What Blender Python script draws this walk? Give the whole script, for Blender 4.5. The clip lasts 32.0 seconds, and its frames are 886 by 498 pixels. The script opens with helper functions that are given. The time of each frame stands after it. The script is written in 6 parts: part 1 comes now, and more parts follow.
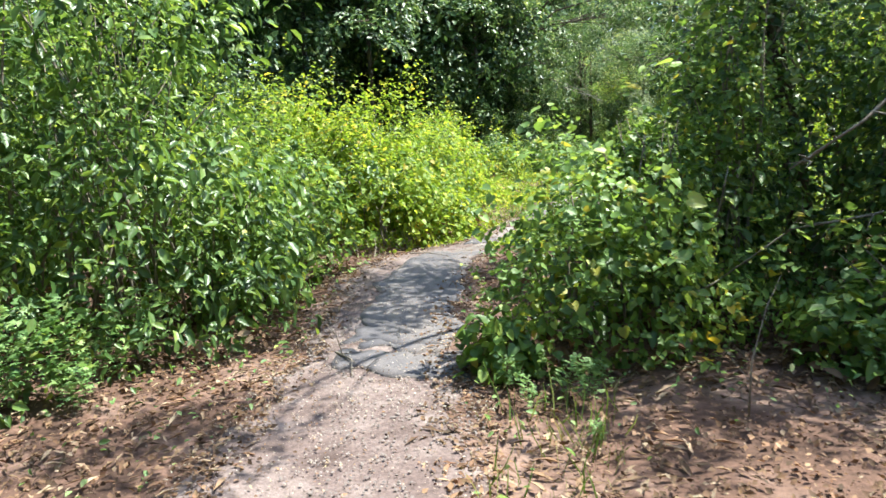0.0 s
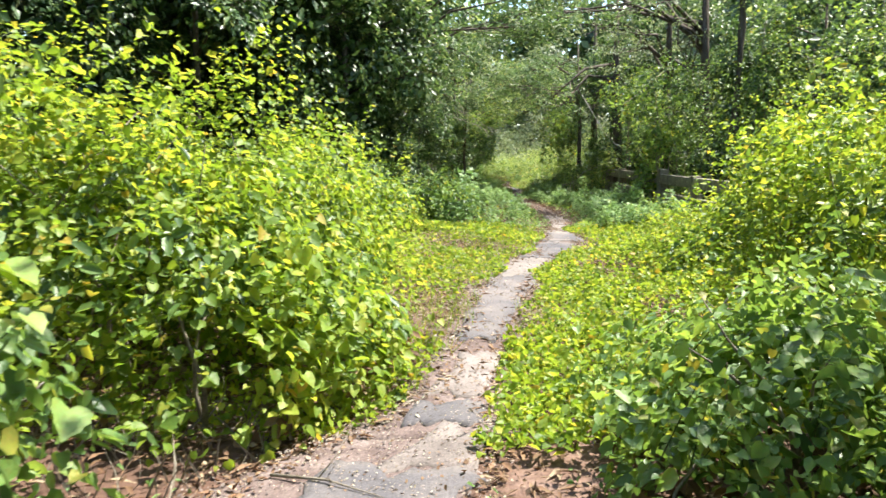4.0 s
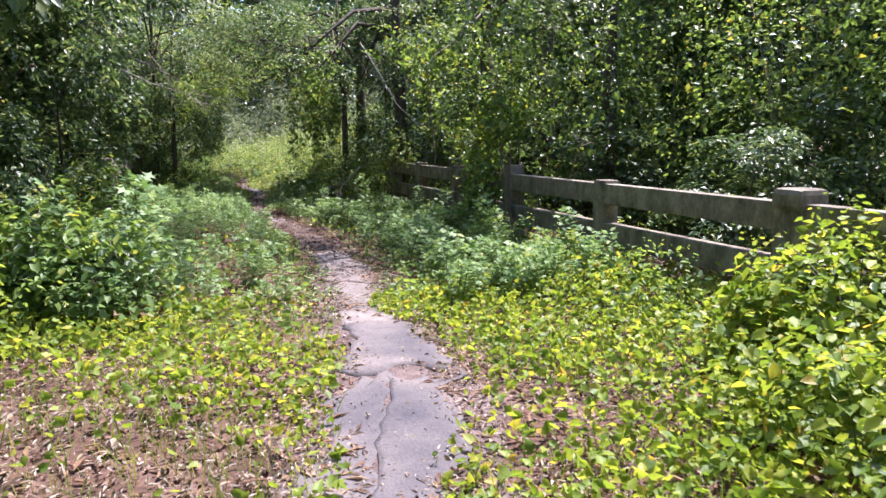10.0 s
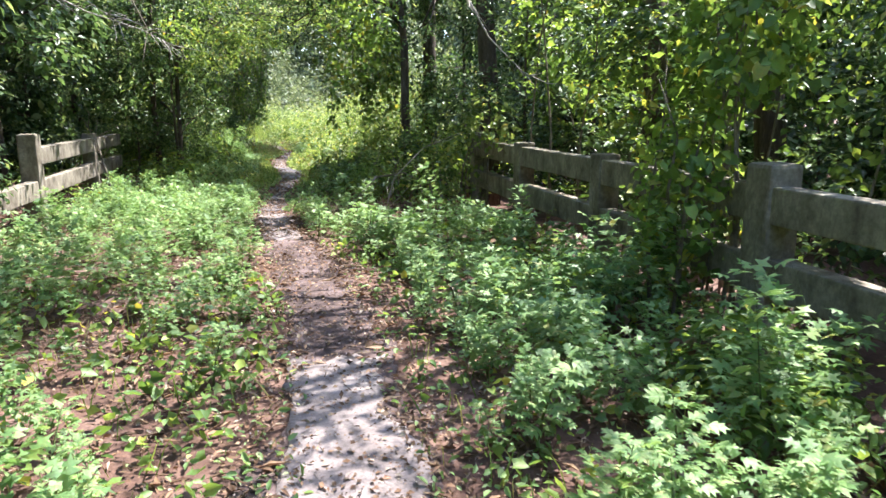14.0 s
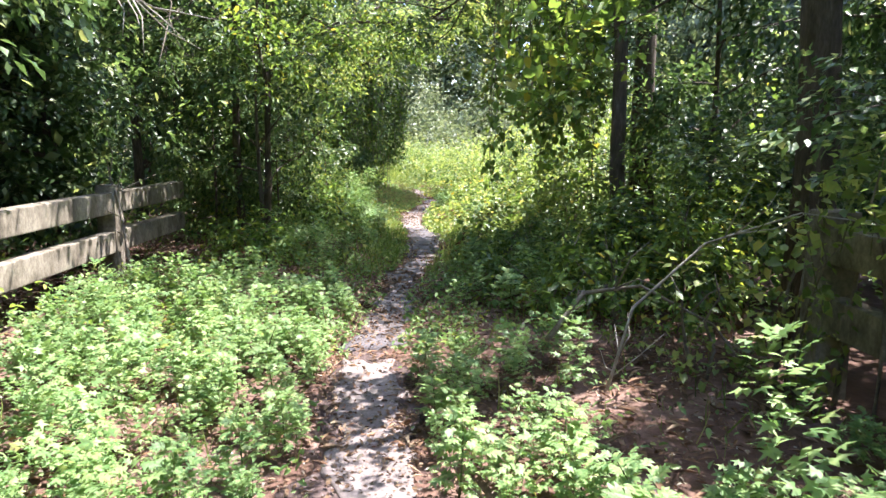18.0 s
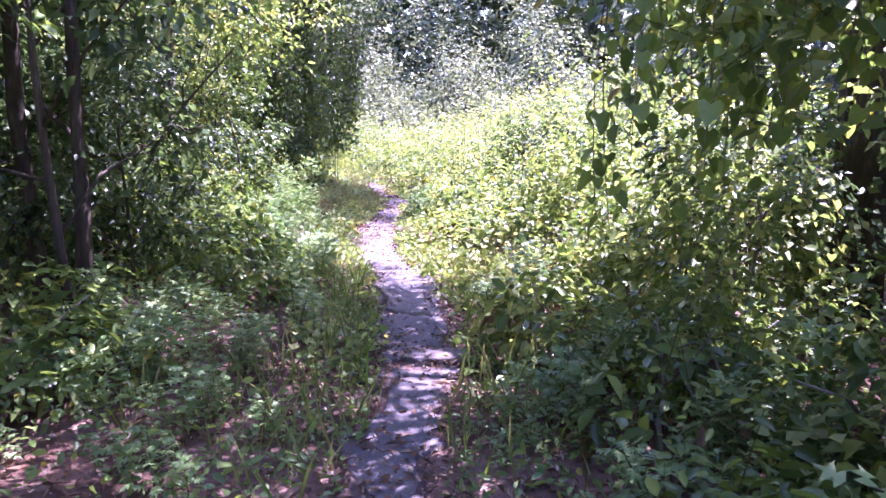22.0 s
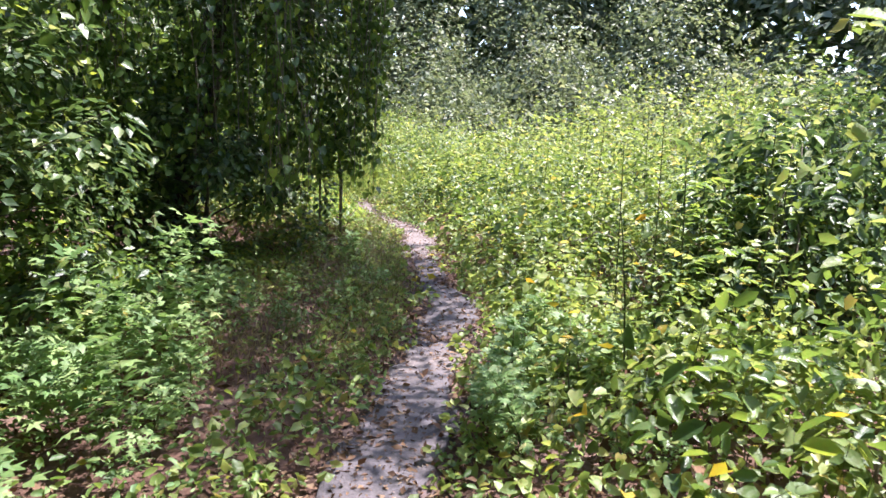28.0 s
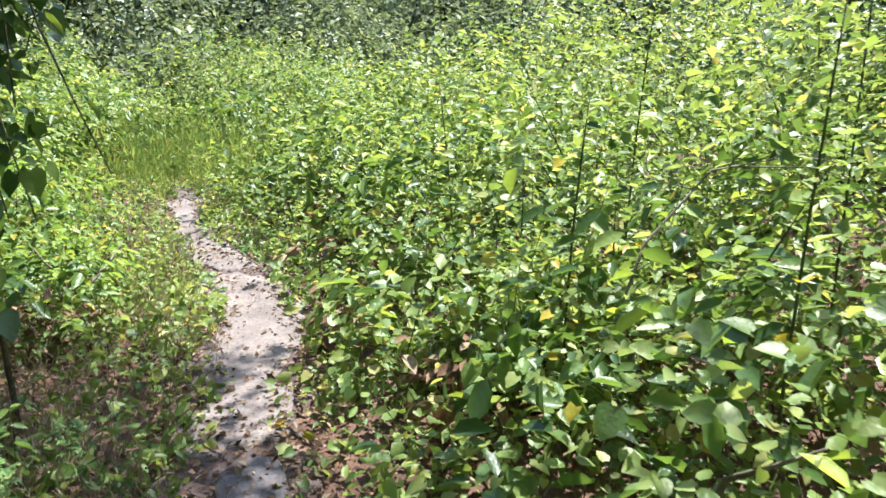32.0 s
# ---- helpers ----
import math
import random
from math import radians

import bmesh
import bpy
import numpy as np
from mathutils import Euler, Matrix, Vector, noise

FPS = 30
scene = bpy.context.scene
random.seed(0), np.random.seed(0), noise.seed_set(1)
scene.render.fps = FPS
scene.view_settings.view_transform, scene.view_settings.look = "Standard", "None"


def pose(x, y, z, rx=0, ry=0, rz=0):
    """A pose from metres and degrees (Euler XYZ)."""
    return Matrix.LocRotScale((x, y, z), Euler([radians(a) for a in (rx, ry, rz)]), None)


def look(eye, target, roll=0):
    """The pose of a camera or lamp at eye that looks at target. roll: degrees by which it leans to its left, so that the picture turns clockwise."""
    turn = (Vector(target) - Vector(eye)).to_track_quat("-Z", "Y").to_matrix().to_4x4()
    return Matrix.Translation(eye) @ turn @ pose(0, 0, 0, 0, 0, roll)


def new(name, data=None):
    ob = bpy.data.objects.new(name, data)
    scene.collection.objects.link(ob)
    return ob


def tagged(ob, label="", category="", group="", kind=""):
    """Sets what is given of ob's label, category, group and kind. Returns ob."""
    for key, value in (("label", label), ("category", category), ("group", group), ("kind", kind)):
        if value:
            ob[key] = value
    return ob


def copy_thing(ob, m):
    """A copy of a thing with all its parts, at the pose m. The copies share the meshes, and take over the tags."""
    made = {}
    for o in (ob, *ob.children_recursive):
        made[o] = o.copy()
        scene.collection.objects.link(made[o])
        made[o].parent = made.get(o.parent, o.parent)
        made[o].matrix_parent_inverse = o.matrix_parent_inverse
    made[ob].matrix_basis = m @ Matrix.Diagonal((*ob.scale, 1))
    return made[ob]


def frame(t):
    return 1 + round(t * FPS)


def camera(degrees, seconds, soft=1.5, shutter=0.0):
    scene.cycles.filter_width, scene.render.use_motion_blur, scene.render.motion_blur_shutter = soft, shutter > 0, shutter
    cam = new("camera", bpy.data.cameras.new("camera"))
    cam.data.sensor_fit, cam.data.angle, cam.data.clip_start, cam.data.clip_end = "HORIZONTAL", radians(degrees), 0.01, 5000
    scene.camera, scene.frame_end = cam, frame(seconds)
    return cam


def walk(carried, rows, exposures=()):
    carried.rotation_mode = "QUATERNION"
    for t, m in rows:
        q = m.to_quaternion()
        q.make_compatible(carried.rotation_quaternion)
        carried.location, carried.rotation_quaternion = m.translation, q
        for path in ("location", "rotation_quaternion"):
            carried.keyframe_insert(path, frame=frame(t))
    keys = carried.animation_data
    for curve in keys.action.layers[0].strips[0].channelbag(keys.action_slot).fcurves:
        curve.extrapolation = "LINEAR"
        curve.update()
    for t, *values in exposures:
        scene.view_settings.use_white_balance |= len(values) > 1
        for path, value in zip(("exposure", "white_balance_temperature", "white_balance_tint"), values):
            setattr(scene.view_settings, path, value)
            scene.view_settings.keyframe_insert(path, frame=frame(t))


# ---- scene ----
cam = camera(64.2, 32.0, soft=1.5, shutter=0.15)
PATH = [
    (0, (3.038, 0.285, 1.547), (2.525, 2.188, 1.209), -3.5),
    (0.5, (2.669, 0.806, 1.546), (2.111, 2.7, 1.224), -3.2),
    (1, (2.442, 1.402, 1.485), (1.891, 3.292, 1.13), -2.8),
    (1.5, (2.179, 2.039, 1.48), (1.69, 3.934, 1.07), -2.6),
    (2, (1.971, 2.66, 1.485), (1.598, 4.58, 1.064), -1.3),
    (2.5, (1.792, 3.366, 1.452), (1.492, 5.269, 0.914), -2.6),
    (3, (1.519, 4.15, 1.468), (1.311, 6.085, 1.005), -3.0),
    (3.5, (1.346, 4.876, 1.498), (1.046, 6.834, 1.221), -0.3),
    (4, (1.224, 5.52, 1.51), (1.176, 7.502, 1.241), 0.3),
    (4.5, (1.239, 6.16, 1.523), (1.418, 8.133, 1.25), 0.7),
    (6.5, (1.124, 8.383, 1.569), (1.656, 10.263, 1.141), 1.1),
    (7, (1.237, 9.147, 1.554), (1.772, 11.043, 1.209), 0.6),
    (7.5, (1.276, 9.92, 1.539), (1.9, 11.794, 1.23), -0.4),
    (8, (1.394, 10.665, 1.468), (2.016, 12.544, 1.178), -0.5),
    (8.5, (1.448, 11.303, 1.484), (2.067, 13.179, 1.168), -0.8),
    (9, (1.582, 11.994, 1.456), (2.231, 13.857, 1.128), -0.3),
    (9.5, (1.706, 12.729, 1.441), (2.352, 14.596, 1.126), 0.1),
    (10, (1.8, 13.408, 1.485), (2.457, 15.273, 1.184), 0.0),
    (10.5, (1.955, 14.115, 1.512), (2.608, 15.983, 1.217), 0.3),
    (11, (2.11, 14.808, 1.51), (2.862, 16.638, 1.216), 0.4),
    (11.5, (2.346, 15.497, 1.526), (3.077, 17.339, 1.252), 0.4),
    (12, (2.504, 16.188, 1.517), (3.217, 18.039, 1.257), 0.6),
    (12.5, (2.802, 16.906, 1.525), (3.477, 18.773, 1.28), 1.0),
    (13, (2.975, 17.586, 1.532), (3.615, 19.466, 1.291), 0.9),
    (13.5, (3.074, 18.116, 1.483), (3.678, 20.004, 1.219), 0.8),
    (14, (3.157, 18.776, 1.491), (3.614, 20.682, 1.096), -0.1),
    (14.5, (3.179, 19.405, 1.528), (3.602, 21.327, 1.17), -0.2),
    (15, (3.396, 20.259, 1.496), (3.686, 22.224, 1.258), 0.4),
    (15.5, (3.448, 20.946, 1.47), (3.67, 22.918, 1.228), -0.1),
    (17.5, (3.456, 23.512, 1.526), (3.532, 25.486, 1.213), 0.7),
    (18, (3.463, 24.128, 1.526), (3.529, 26.105, 1.228), 0.4),
    (18.5, (3.507, 24.752, 1.509), (3.44, 26.726, 1.195), 1.2),
    (19, (3.419, 25.378, 1.5), (3.256, 27.346, 1.182), 1.4),
    (19.5, (3.359, 25.987, 1.491), (3.123, 27.957, 1.24), 2.6),
    (20, (3.237, 26.63, 1.496), (2.982, 28.597, 1.237), 1.6),
    (20.5, (3.182, 27.268, 1.476), (3.163, 29.237, 1.122), -1.9),
    (21, (3.161, 27.956, 1.491), (3.168, 29.925, 1.14), -1.4),
    (21.5, (3.147, 28.602, 1.486), (3.349, 30.562, 1.14), -0.4),
    (22, (3.191, 29.225, 1.463), (3.403, 31.183, 1.114), -0.1),
    (22.5, (3.119, 29.867, 1.467), (3.305, 31.831, 1.142), 1.5),
    (23, (3.105, 30.482, 1.455), (3.161, 32.456, 1.139), 1.3),
    (23.5, (3.07, 31.125, 1.478), (2.859, 33.081, 1.117), 0.9),
    (24, (3.141, 31.682, 1.467), (3.019, 33.654, 1.157), 1.0),
    (24.5, (3.319, 32.293, 1.486), (3.635, 34.237, 1.137), 1.6),
    (25, (3.362, 32.906, 1.467), (3.684, 34.85, 1.121), 0.9),
    (25.5, (3.526, 33.517, 1.49), (3.9, 35.46, 1.199), 0.2),
    (26, (3.539, 34.14, 1.469), (3.899, 36.087, 1.186), 0.6),
    (26.5, (3.498, 34.851, 1.46), (3.63, 36.831, 1.204), 1.5),
    (28.5, (3.651, 37.514, 1.473), (3.676, 39.478, 1.098), 1.8),
    (29, (3.663, 38.147, 1.479), (3.713, 40.109, 1.092), 1.3),
    (29.5, (3.644, 38.857, 1.505), (3.688, 40.818, 1.111), 1.3),
    (30, (3.606, 39.553, 1.517), (3.757, 41.508, 1.126), 1.7),
    (30.5, (3.612, 40.204, 1.554), (3.848, 42.146, 1.141), 2.0),
    (31, (3.639, 40.843, 1.532), (4.008, 42.747, 1.041), 0.3),
    (31.5, (3.816, 41.483, 1.451), (4.142, 43.384, 0.92), -0.1),
    (32, (3.869, 42.095, 1.449), (4.161, 44.001, 0.915), -0.9),
]
EXPOSURES = [(0.0, 2.05, 6250, 0), (1.0, 2.33, 6350, -4), (2.0, 2.39, 6450, -2), (3.0, 2.34, 6800, 4), (4.0, 2.02, 6650, 4), (7.0, 1.88, 6000, 26), (8.0, 1.86, 6050, 24), (9.0, 1.86, 5950, 21),
             (11.0, 1.74, 6100, 29), (13.0, 1.95, 5900, 18), (14.0, 2.4, 6100, 13), (15.5, 2.57, 6120, 15), (18.2, 2.55, 6170, 17), (19.0, 2.36, 6150, 9), (20.0, 2.43, 6050, 14), (21.0, 2.4, 5500, 46),
             (22.0, 3.08, 5350, 68), (23.0, 2.85, 5650, 49), (24.0, 2.5, 6000, 30), (25.0, 2.16, 6000, 26), (26.0, 2.08, 6000, 29), (29.0, 2.04, 6100, 22), (30.0, 2.07, 6100, 26), (31.0, 2.01, 6150, 14),
             (32.0, 1.91, 6100, 6)]
walk(cam, [(t, look(eye, target, roll)) for t, eye, target, roll in PATH], EXPOSURES)

# ---- world and sun ----
SUN_ELEVATION, SUN_HEADING = 64.0, 62.0   # degrees above the ground; degrees from +y towards +x
world = bpy.data.worlds.new("sky")
scene.world = world
world.use_nodes = True
wn = world.node_tree.nodes
sky = wn.new("ShaderNodeTexSky")
sky.sky_type, sky.sun_disc = "NISHITA", False
sky.sun_elevation, sky.sun_rotation = radians(SUN_ELEVATION), radians(SUN_HEADING)
wn["Background"].inputs["Strength"].default_value = 0.14
world.node_tree.links.new(sky.outputs[0], wn["Background"].inputs["Color"])
sun_data = bpy.data.lights.new("sun", "SUN")
sun_data.energy, sun_data.angle, sun_data.color = 3.9, radians(0.55), (1.0, 0.95, 0.86)
sun = new("sun", sun_data)
se, sh = radians(SUN_ELEVATION), radians(SUN_HEADING)
SUN_DIR = Vector((math.cos(se) * math.sin(sh), math.cos(se) * math.cos(sh), math.sin(se)))
sun.matrix_world = look(SUN_DIR * 60, (0, 0, 0))


# ---- materials ----
def material(name):
    m = bpy.data.materials.new(name)
    m.use_nodes = True
    t = m.node_tree
    return m, t.nodes, t.links, t.nodes["Principled BSDF"], t.nodes["Material Output"]


def ramp(nodes, stops):
    r = nodes.new("ShaderNodeValToRGB")
    while len(r.color_ramp.elements) < len(stops):
        r.color_ramp.elements.new(0.5)
    for e, (p, c) in zip(r.color_ramp.elements, stops):
        e.position, e.color = p, (*c, 1)
    return r


def noise_node(nodes, links, scale, detail=4.0, rough=0.55, coords="Position", stretch=None):
    n = nodes.new("ShaderNodeTexNoise")
    n.inputs["Scale"].default_value, n.inputs["Detail"].default_value, n.inputs["Roughness"].default_value = scale, detail, rough
    if coords == "Position":
        src = nodes.new("ShaderNodeNewGeometry").outputs["Position"]
    else:
        src = nodes.new("ShaderNodeTexCoord").outputs[coords]
    if stretch:
        mp = nodes.new("ShaderNodeMapping")
        mp.inputs["Scale"].default_value = stretch
        links.new(src, mp.inputs["Vector"])
        src = mp.outputs["Vector"]
    links.new(src, n.inputs["Vector"])
    return n


def mix_rgb(nodes, links, kind, fac, a, b):
    m = nodes.new("ShaderNodeMix")
    m.data_type, m.blend_type = "RGBA", kind
    for sock, v in ((m.inputs[0], fac), (m.inputs[6], a), (m.inputs[7], b)):
        if hasattr(v, "is_output"):
            links.new(v, sock)
        else:
            sock.default_value = v if isinstance(v, float) else (*v, 1)
    return m.outputs[2]


def leaf_material(name, stops, glow, rough=0.42, through_light=0.38, patch=0.55, gloss=0.42):
    """Leaf: a green that varies leaf by leaf and in drifts of a metre or so, glossy above, lit through from behind."""
    m, n, l, bsdf, out = material(name)
    geo = n.new("ShaderNodeNewGeometry")
    r = ramp(n, stops)
    info = n.new("ShaderNodeObjectInfo")
    add, wrap = n.new("ShaderNodeMath"), n.new("ShaderNodeMath")
    wrap.operation = "FRACT"
    l.new(geo.outputs["Random Per Island"], add.inputs[0])
    l.new(info.outputs["Random"], add.inputs[1])
    l.new(add.outputs[0], wrap.inputs[0])
    l.new(wrap.outputs[0], r.inputs["Fac"])
    drift = noise_node(n, l, 1.5, 4.0, 0.7)
    d = ramp(n, [(0.36, (0.5, 0.6, 0.5)), (0.66, (1.3, 1.24, 1.1))])
    l.new(drift.outputs["Fac"], d.inputs["Fac"])
    col = mix_rgb(n, l, "MULTIPLY", patch, r.outputs["Color"], d.outputs["Color"])
    vein = noise_node(n, l, 60.0, 3.0)
    col = mix_rgb(n, l, "OVERLAY", 0.25, col, vein.outputs["Color"])
    l.new(col, bsdf.inputs["Base Color"])
    bsdf.inputs["Roughness"].default_value = rough + 0.08
    bsdf.inputs["Specular IOR Level"].default_value = gloss
    bump = n.new("ShaderNodeBump")
    bump.inputs["Strength"].default_value, bump.inputs["Distance"].default_value = 0.35, 0.01
    l.new(vein.outputs["Fac"], bump.inputs["Height"])
    l.new(bump.outputs["Normal"], bsdf.inputs["Normal"])
    tr = n.new("ShaderNodeBsdfTranslucent")
    l.new(mix_rgb(n, l, "MULTIPLY", 1.0, col, glow), tr.inputs["Color"])
    mx = n.new("ShaderNodeMixShader")
    mx.inputs[0].default_value = through_light
    l.new(bsdf.outputs[0], mx.inputs[1])
    l.new(tr.outputs[0], mx.inputs[2])
    l.new(mx.outputs[0], out.inputs["Surface"])
    return m


def rough_material(name, stops, scale, fine, rough=0.9, bump_mm=6.0, stretch=None, coords="Position", spec=0.3):
    """Bark, soil or stone: two scales of blotch and grain with a bump."""
    m, n, l, bsdf, out = material(name)
    big = noise_node(n, l, scale, 6.0, 0.6, coords, stretch)
    r = ramp(n, stops)
    l.new(big.outputs["Fac"], r.inputs["Fac"])
    small = noise_node(n, l, fine, 6.0, 0.7, coords, stretch)
    g = ramp(n, [(0.3, (0.45, 0.45, 0.45)), (0.7, (1.3, 1.3, 1.3))])
    l.new(small.outputs["Fac"], g.inputs["Fac"])
    l.new(mix_rgb(n, l, "MULTIPLY", 0.75, r.outputs["Color"], g.outputs["Color"]), bsdf.inputs["Base Color"])
    bsdf.inputs["Roughness"].default_value = rough
    bsdf.inputs["Specular IOR Level"].default_value = spec
    b = n.new("ShaderNodeBump")
    b.inputs["Strength"].default_value, b.inputs["Distance"].default_value = 0.8, bump_mm / 1000
    l.new(small.outputs["Fac"], b.inputs["Height"])
    l.new(b.outputs["Normal"], bsdf.inputs["Normal"])
    return m


M_VINE = leaf_material("vine_leaf", [(0.0, (0.112, 0.195, 0.028)), (0.4, (0.212, 0.31, 0.044)), (0.8, (0.335, 0.42, 0.068)),
                                     (0.97, (0.460, 0.460, 0.085)), (0.99, (0.480, 0.360, 0.07))], (1.3, 1.2, 0.7), 0.38, 0.55)
M_VINE_PALE = leaf_material("pale_vine_leaf", [(0.0, (0.105, 0.175, 0.052)), (0.5, (0.212, 0.295, 0.086)), (0.92, (0.37, 0.44, 0.16)),
                                               (0.995, (0.47, 0.40, 0.13))], (1.3, 1.2, 0.8), 0.36, 0.5, gloss=.6)
M_SHRUB = leaf_material("shrub_leaf", [(0.0, (0.09, 0.16, 0.052)), (0.5, (0.182, 0.29, 0.082)), (0.9, (0.295, 0.405, 0.115)),
                                       (0.985, (0.390, 0.350, 0.07))], (1.35, 1.25, 0.7), 0.36, 0.48)
# glossy leaf; its dark green also puts shade into inner and backlit growth
M_GLOSSY_SHADE = leaf_material("glossy_shade_leaf", [(0.0, (0.05, 0.095, 0.034)), (0.5, (0.105, 0.18, 0.056)), (0.88, (0.185, 0.275, 0.085)),
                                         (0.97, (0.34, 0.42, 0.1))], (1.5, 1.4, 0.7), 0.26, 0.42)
M_TREE = leaf_material("tree_leaf", [(0.0, (0.034, 0.066, 0.03)), (0.5, (0.075, 0.134, 0.054)), (0.85, (0.148, 0.224, 0.1)),
                                     (0.98, (0.30, 0.35, 0.17))], (1.5, 1.4, 0.9), 0.27, 0.42)
M_WEED = leaf_material("weed_leaf", [(0.0, (0.125, 0.225, 0.083)), (0.5, (0.215, 0.34, 0.128)), (0.95, (0.335, 0.445, 0.19)),
                                     (1.0, (0.42, 0.42, 0.18))], (1.1, 1.1, 0.78), 0.42, 0.42)
M_GRASS = leaf_material("grass_blade", [(0.0, (0.10, 0.17, 0.03)), (0.6, (0.18, 0.24, 0.06)), (0.9, (0.32, 0.30, 0.12))], (1.2, 1.25, 0.8), 0.6)
M_CREEPER_SHOOT = leaf_material("yellow_green_shoot", [(0.0, (0.13, 0.22, 0.03)), (0.6, (0.27, 0.36, 0.06)), (0.95, (0.42, 0.4, 0.12))], (1.2, 1.2, 0.7), 0.5, 0.45)
# paled leaf green: distant haze and full sun are put into this colour
M_HAZE_SUN = leaf_material("haze_sun_leaf", [(0.0, (0.10, 0.13, 0.078)), (0.5, (0.175, 0.215, 0.125)), (0.9, (0.28, 0.32, 0.19)), (1.0, (0.38, 0.38, 0.25))], (1.2, 1.2, 0.9), 0.36, 0.4)
M_LITTER = rough_material("dark_leaf_mould", [(0.3, (0.045, 0.03, 0.028)), (0.5, (0.10, 0.068, 0.062)), (0.7, (0.2, 0.15, 0.145))], 3.0, 40.0, 0.95, 12.0)
M_PALE = rough_material("lavender_grey_paving", [(0.3, (0.13, 0.106, 0.1)), (0.55, (0.215, 0.178, 0.168)), (0.75, (0.31, 0.266, 0.248))], 2.4, 60.0, 0.9, 4.0)
M_STRAW = leaf_material("dry_straw", [(0.0, (0.17, 0.125, 0.105)), (0.5, (0.32, 0.255, 0.22)), (1.0, (0.48, 0.41, 0.36))], (1.1, 1.0, 0.8), 0.7, 0.15)
M_YELLOW = leaf_material("yellow_leaf", [(0.0, (0.42, 0.34, 0.05)), (0.6, (0.6, 0.5, 0.07)), (1.0, (0.5, 0.3, 0.05))], (1.2, 1.1, 0.6), 0.4, 0.4)
M_DRY = leaf_material("dry_blade", [(0.0, (0.13, 0.15, 0.05)), (0.5, (0.24, 0.22, 0.10)), (0.9, (0.38, 0.31, 0.18))], (1.1, 1.05, 0.8), 0.6, 0.3)
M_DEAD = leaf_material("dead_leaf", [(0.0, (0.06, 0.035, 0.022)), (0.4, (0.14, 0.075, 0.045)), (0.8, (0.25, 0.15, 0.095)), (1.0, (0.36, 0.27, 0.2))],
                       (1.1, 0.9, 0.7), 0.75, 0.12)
M_BARK = rough_material("bark", [(0.3, (0.05, 0.038, 0.03)), (0.55, (0.11, 0.085, 0.068)), (0.75, (0.2, 0.175, 0.15))], 6.0, 30.0, 0.9, 12.0, (3, 3, 0.6))
M_TWIG = rough_material("twig_bark", [(0.3, (0.11, 0.085, 0.065)), (0.7, (0.30, 0.26, 0.21))], 9.0, 60.0, 0.85, 3.0)
M_DEADWOOD = rough_material("bleached_deadwood", [(0.3, (0.24, 0.21, 0.19)), (0.7, (0.48, 0.44, 0.41))], 9.0, 60.0, 0.85, 3.0)
M_STEM = rough_material("green_stem", [(0.3, (0.05, 0.08, 0.02)), (0.7, (0.13, 0.14, 0.05))], 12.0, 60.0, 0.7, 2.0)
M_GROUND = rough_material("leaf_litter_soil", [(0.3, (0.05, 0.028, 0.02)), (0.5, (0.125, 0.07, 0.052)), (0.7, (0.25, 0.165, 0.135))], 1.3, 26.0, 0.95, 14.0)
M_ASPHALT = rough_material("old_asphalt", [(0.3, (0.075, 0.07, 0.082)), (0.5, (0.125, 0.111, 0.117)), (0.62, (0.175, 0.15, 0.147)), (0.74, (0.26, 0.215, 0.2))], 1.5, 70.0, 0.9, 5.0)
M_CONCRETE = rough_material("weathered_concrete", [(0.3, (0.15, 0.124, 0.116)), (0.55, (0.215, 0.184, 0.172)), (0.75, (0.29, 0.258, 0.243))], 2.0, 55.0, 0.9, 4.0)
M_EARTH = rough_material("trodden_earth", [(0.3, (0.078, 0.052, 0.047)), (0.5, (0.15, 0.107, 0.1)), (0.7, (0.265, 0.208, 0.195))], 2.6, 45.0, 0.95, 9.0)
M_RAIL = rough_material("lichened_concrete", [(0.3, (0.085, 0.07, 0.054)), (0.44, (0.19, 0.162, 0.126)), (0.58, (0.28, 0.245, 0.195)), (0.74, (0.4, 0.36, 0.3))], 3.4, 26.0, 0.9, 5.0, (1.2, 1.6, 1.0))


# ---- mesh helpers ----
def part(name, bm, mat, parent=None, label=""):
    me = bpy.data.meshes.new(name)
    bm.to_mesh(me)
    bm.free()
    me.materials.append(mat)
    ob = new(name, me)
    ob.parent = parent
    return tagged(ob, label)


def thing(name, label, category, group="", kind="", at=(0, 0, 0)):
    ob = new(name)
    ob.location = at
    ob.empty_display_size = 0.1
    return tagged(ob, label, category, group, kind)


def mesh_from(name, verts, faces, mat):
    """One mesh from arrays: verts (n, 3) and faces (m, k), all faces with k corners."""
    me = bpy.data.meshes.new(name)
    k = faces.shape[1]
    me.vertices.add(len(verts))
    me.vertices.foreach_set("co", np.ascontiguousarray(verts, dtype=np.float32).ravel())
    me.loops.add(faces.size)
    me.loops.foreach_set("vertex_index", np.ascontiguousarray(faces, dtype=np.int32).ravel())
    me.polygons.add(len(faces))
    me.polygons.foreach_set("loop_start", np.arange(len(faces), dtype=np.int32) * k)
    me.update(calc_edges=True)
    me.materials.append(mat)
    return me


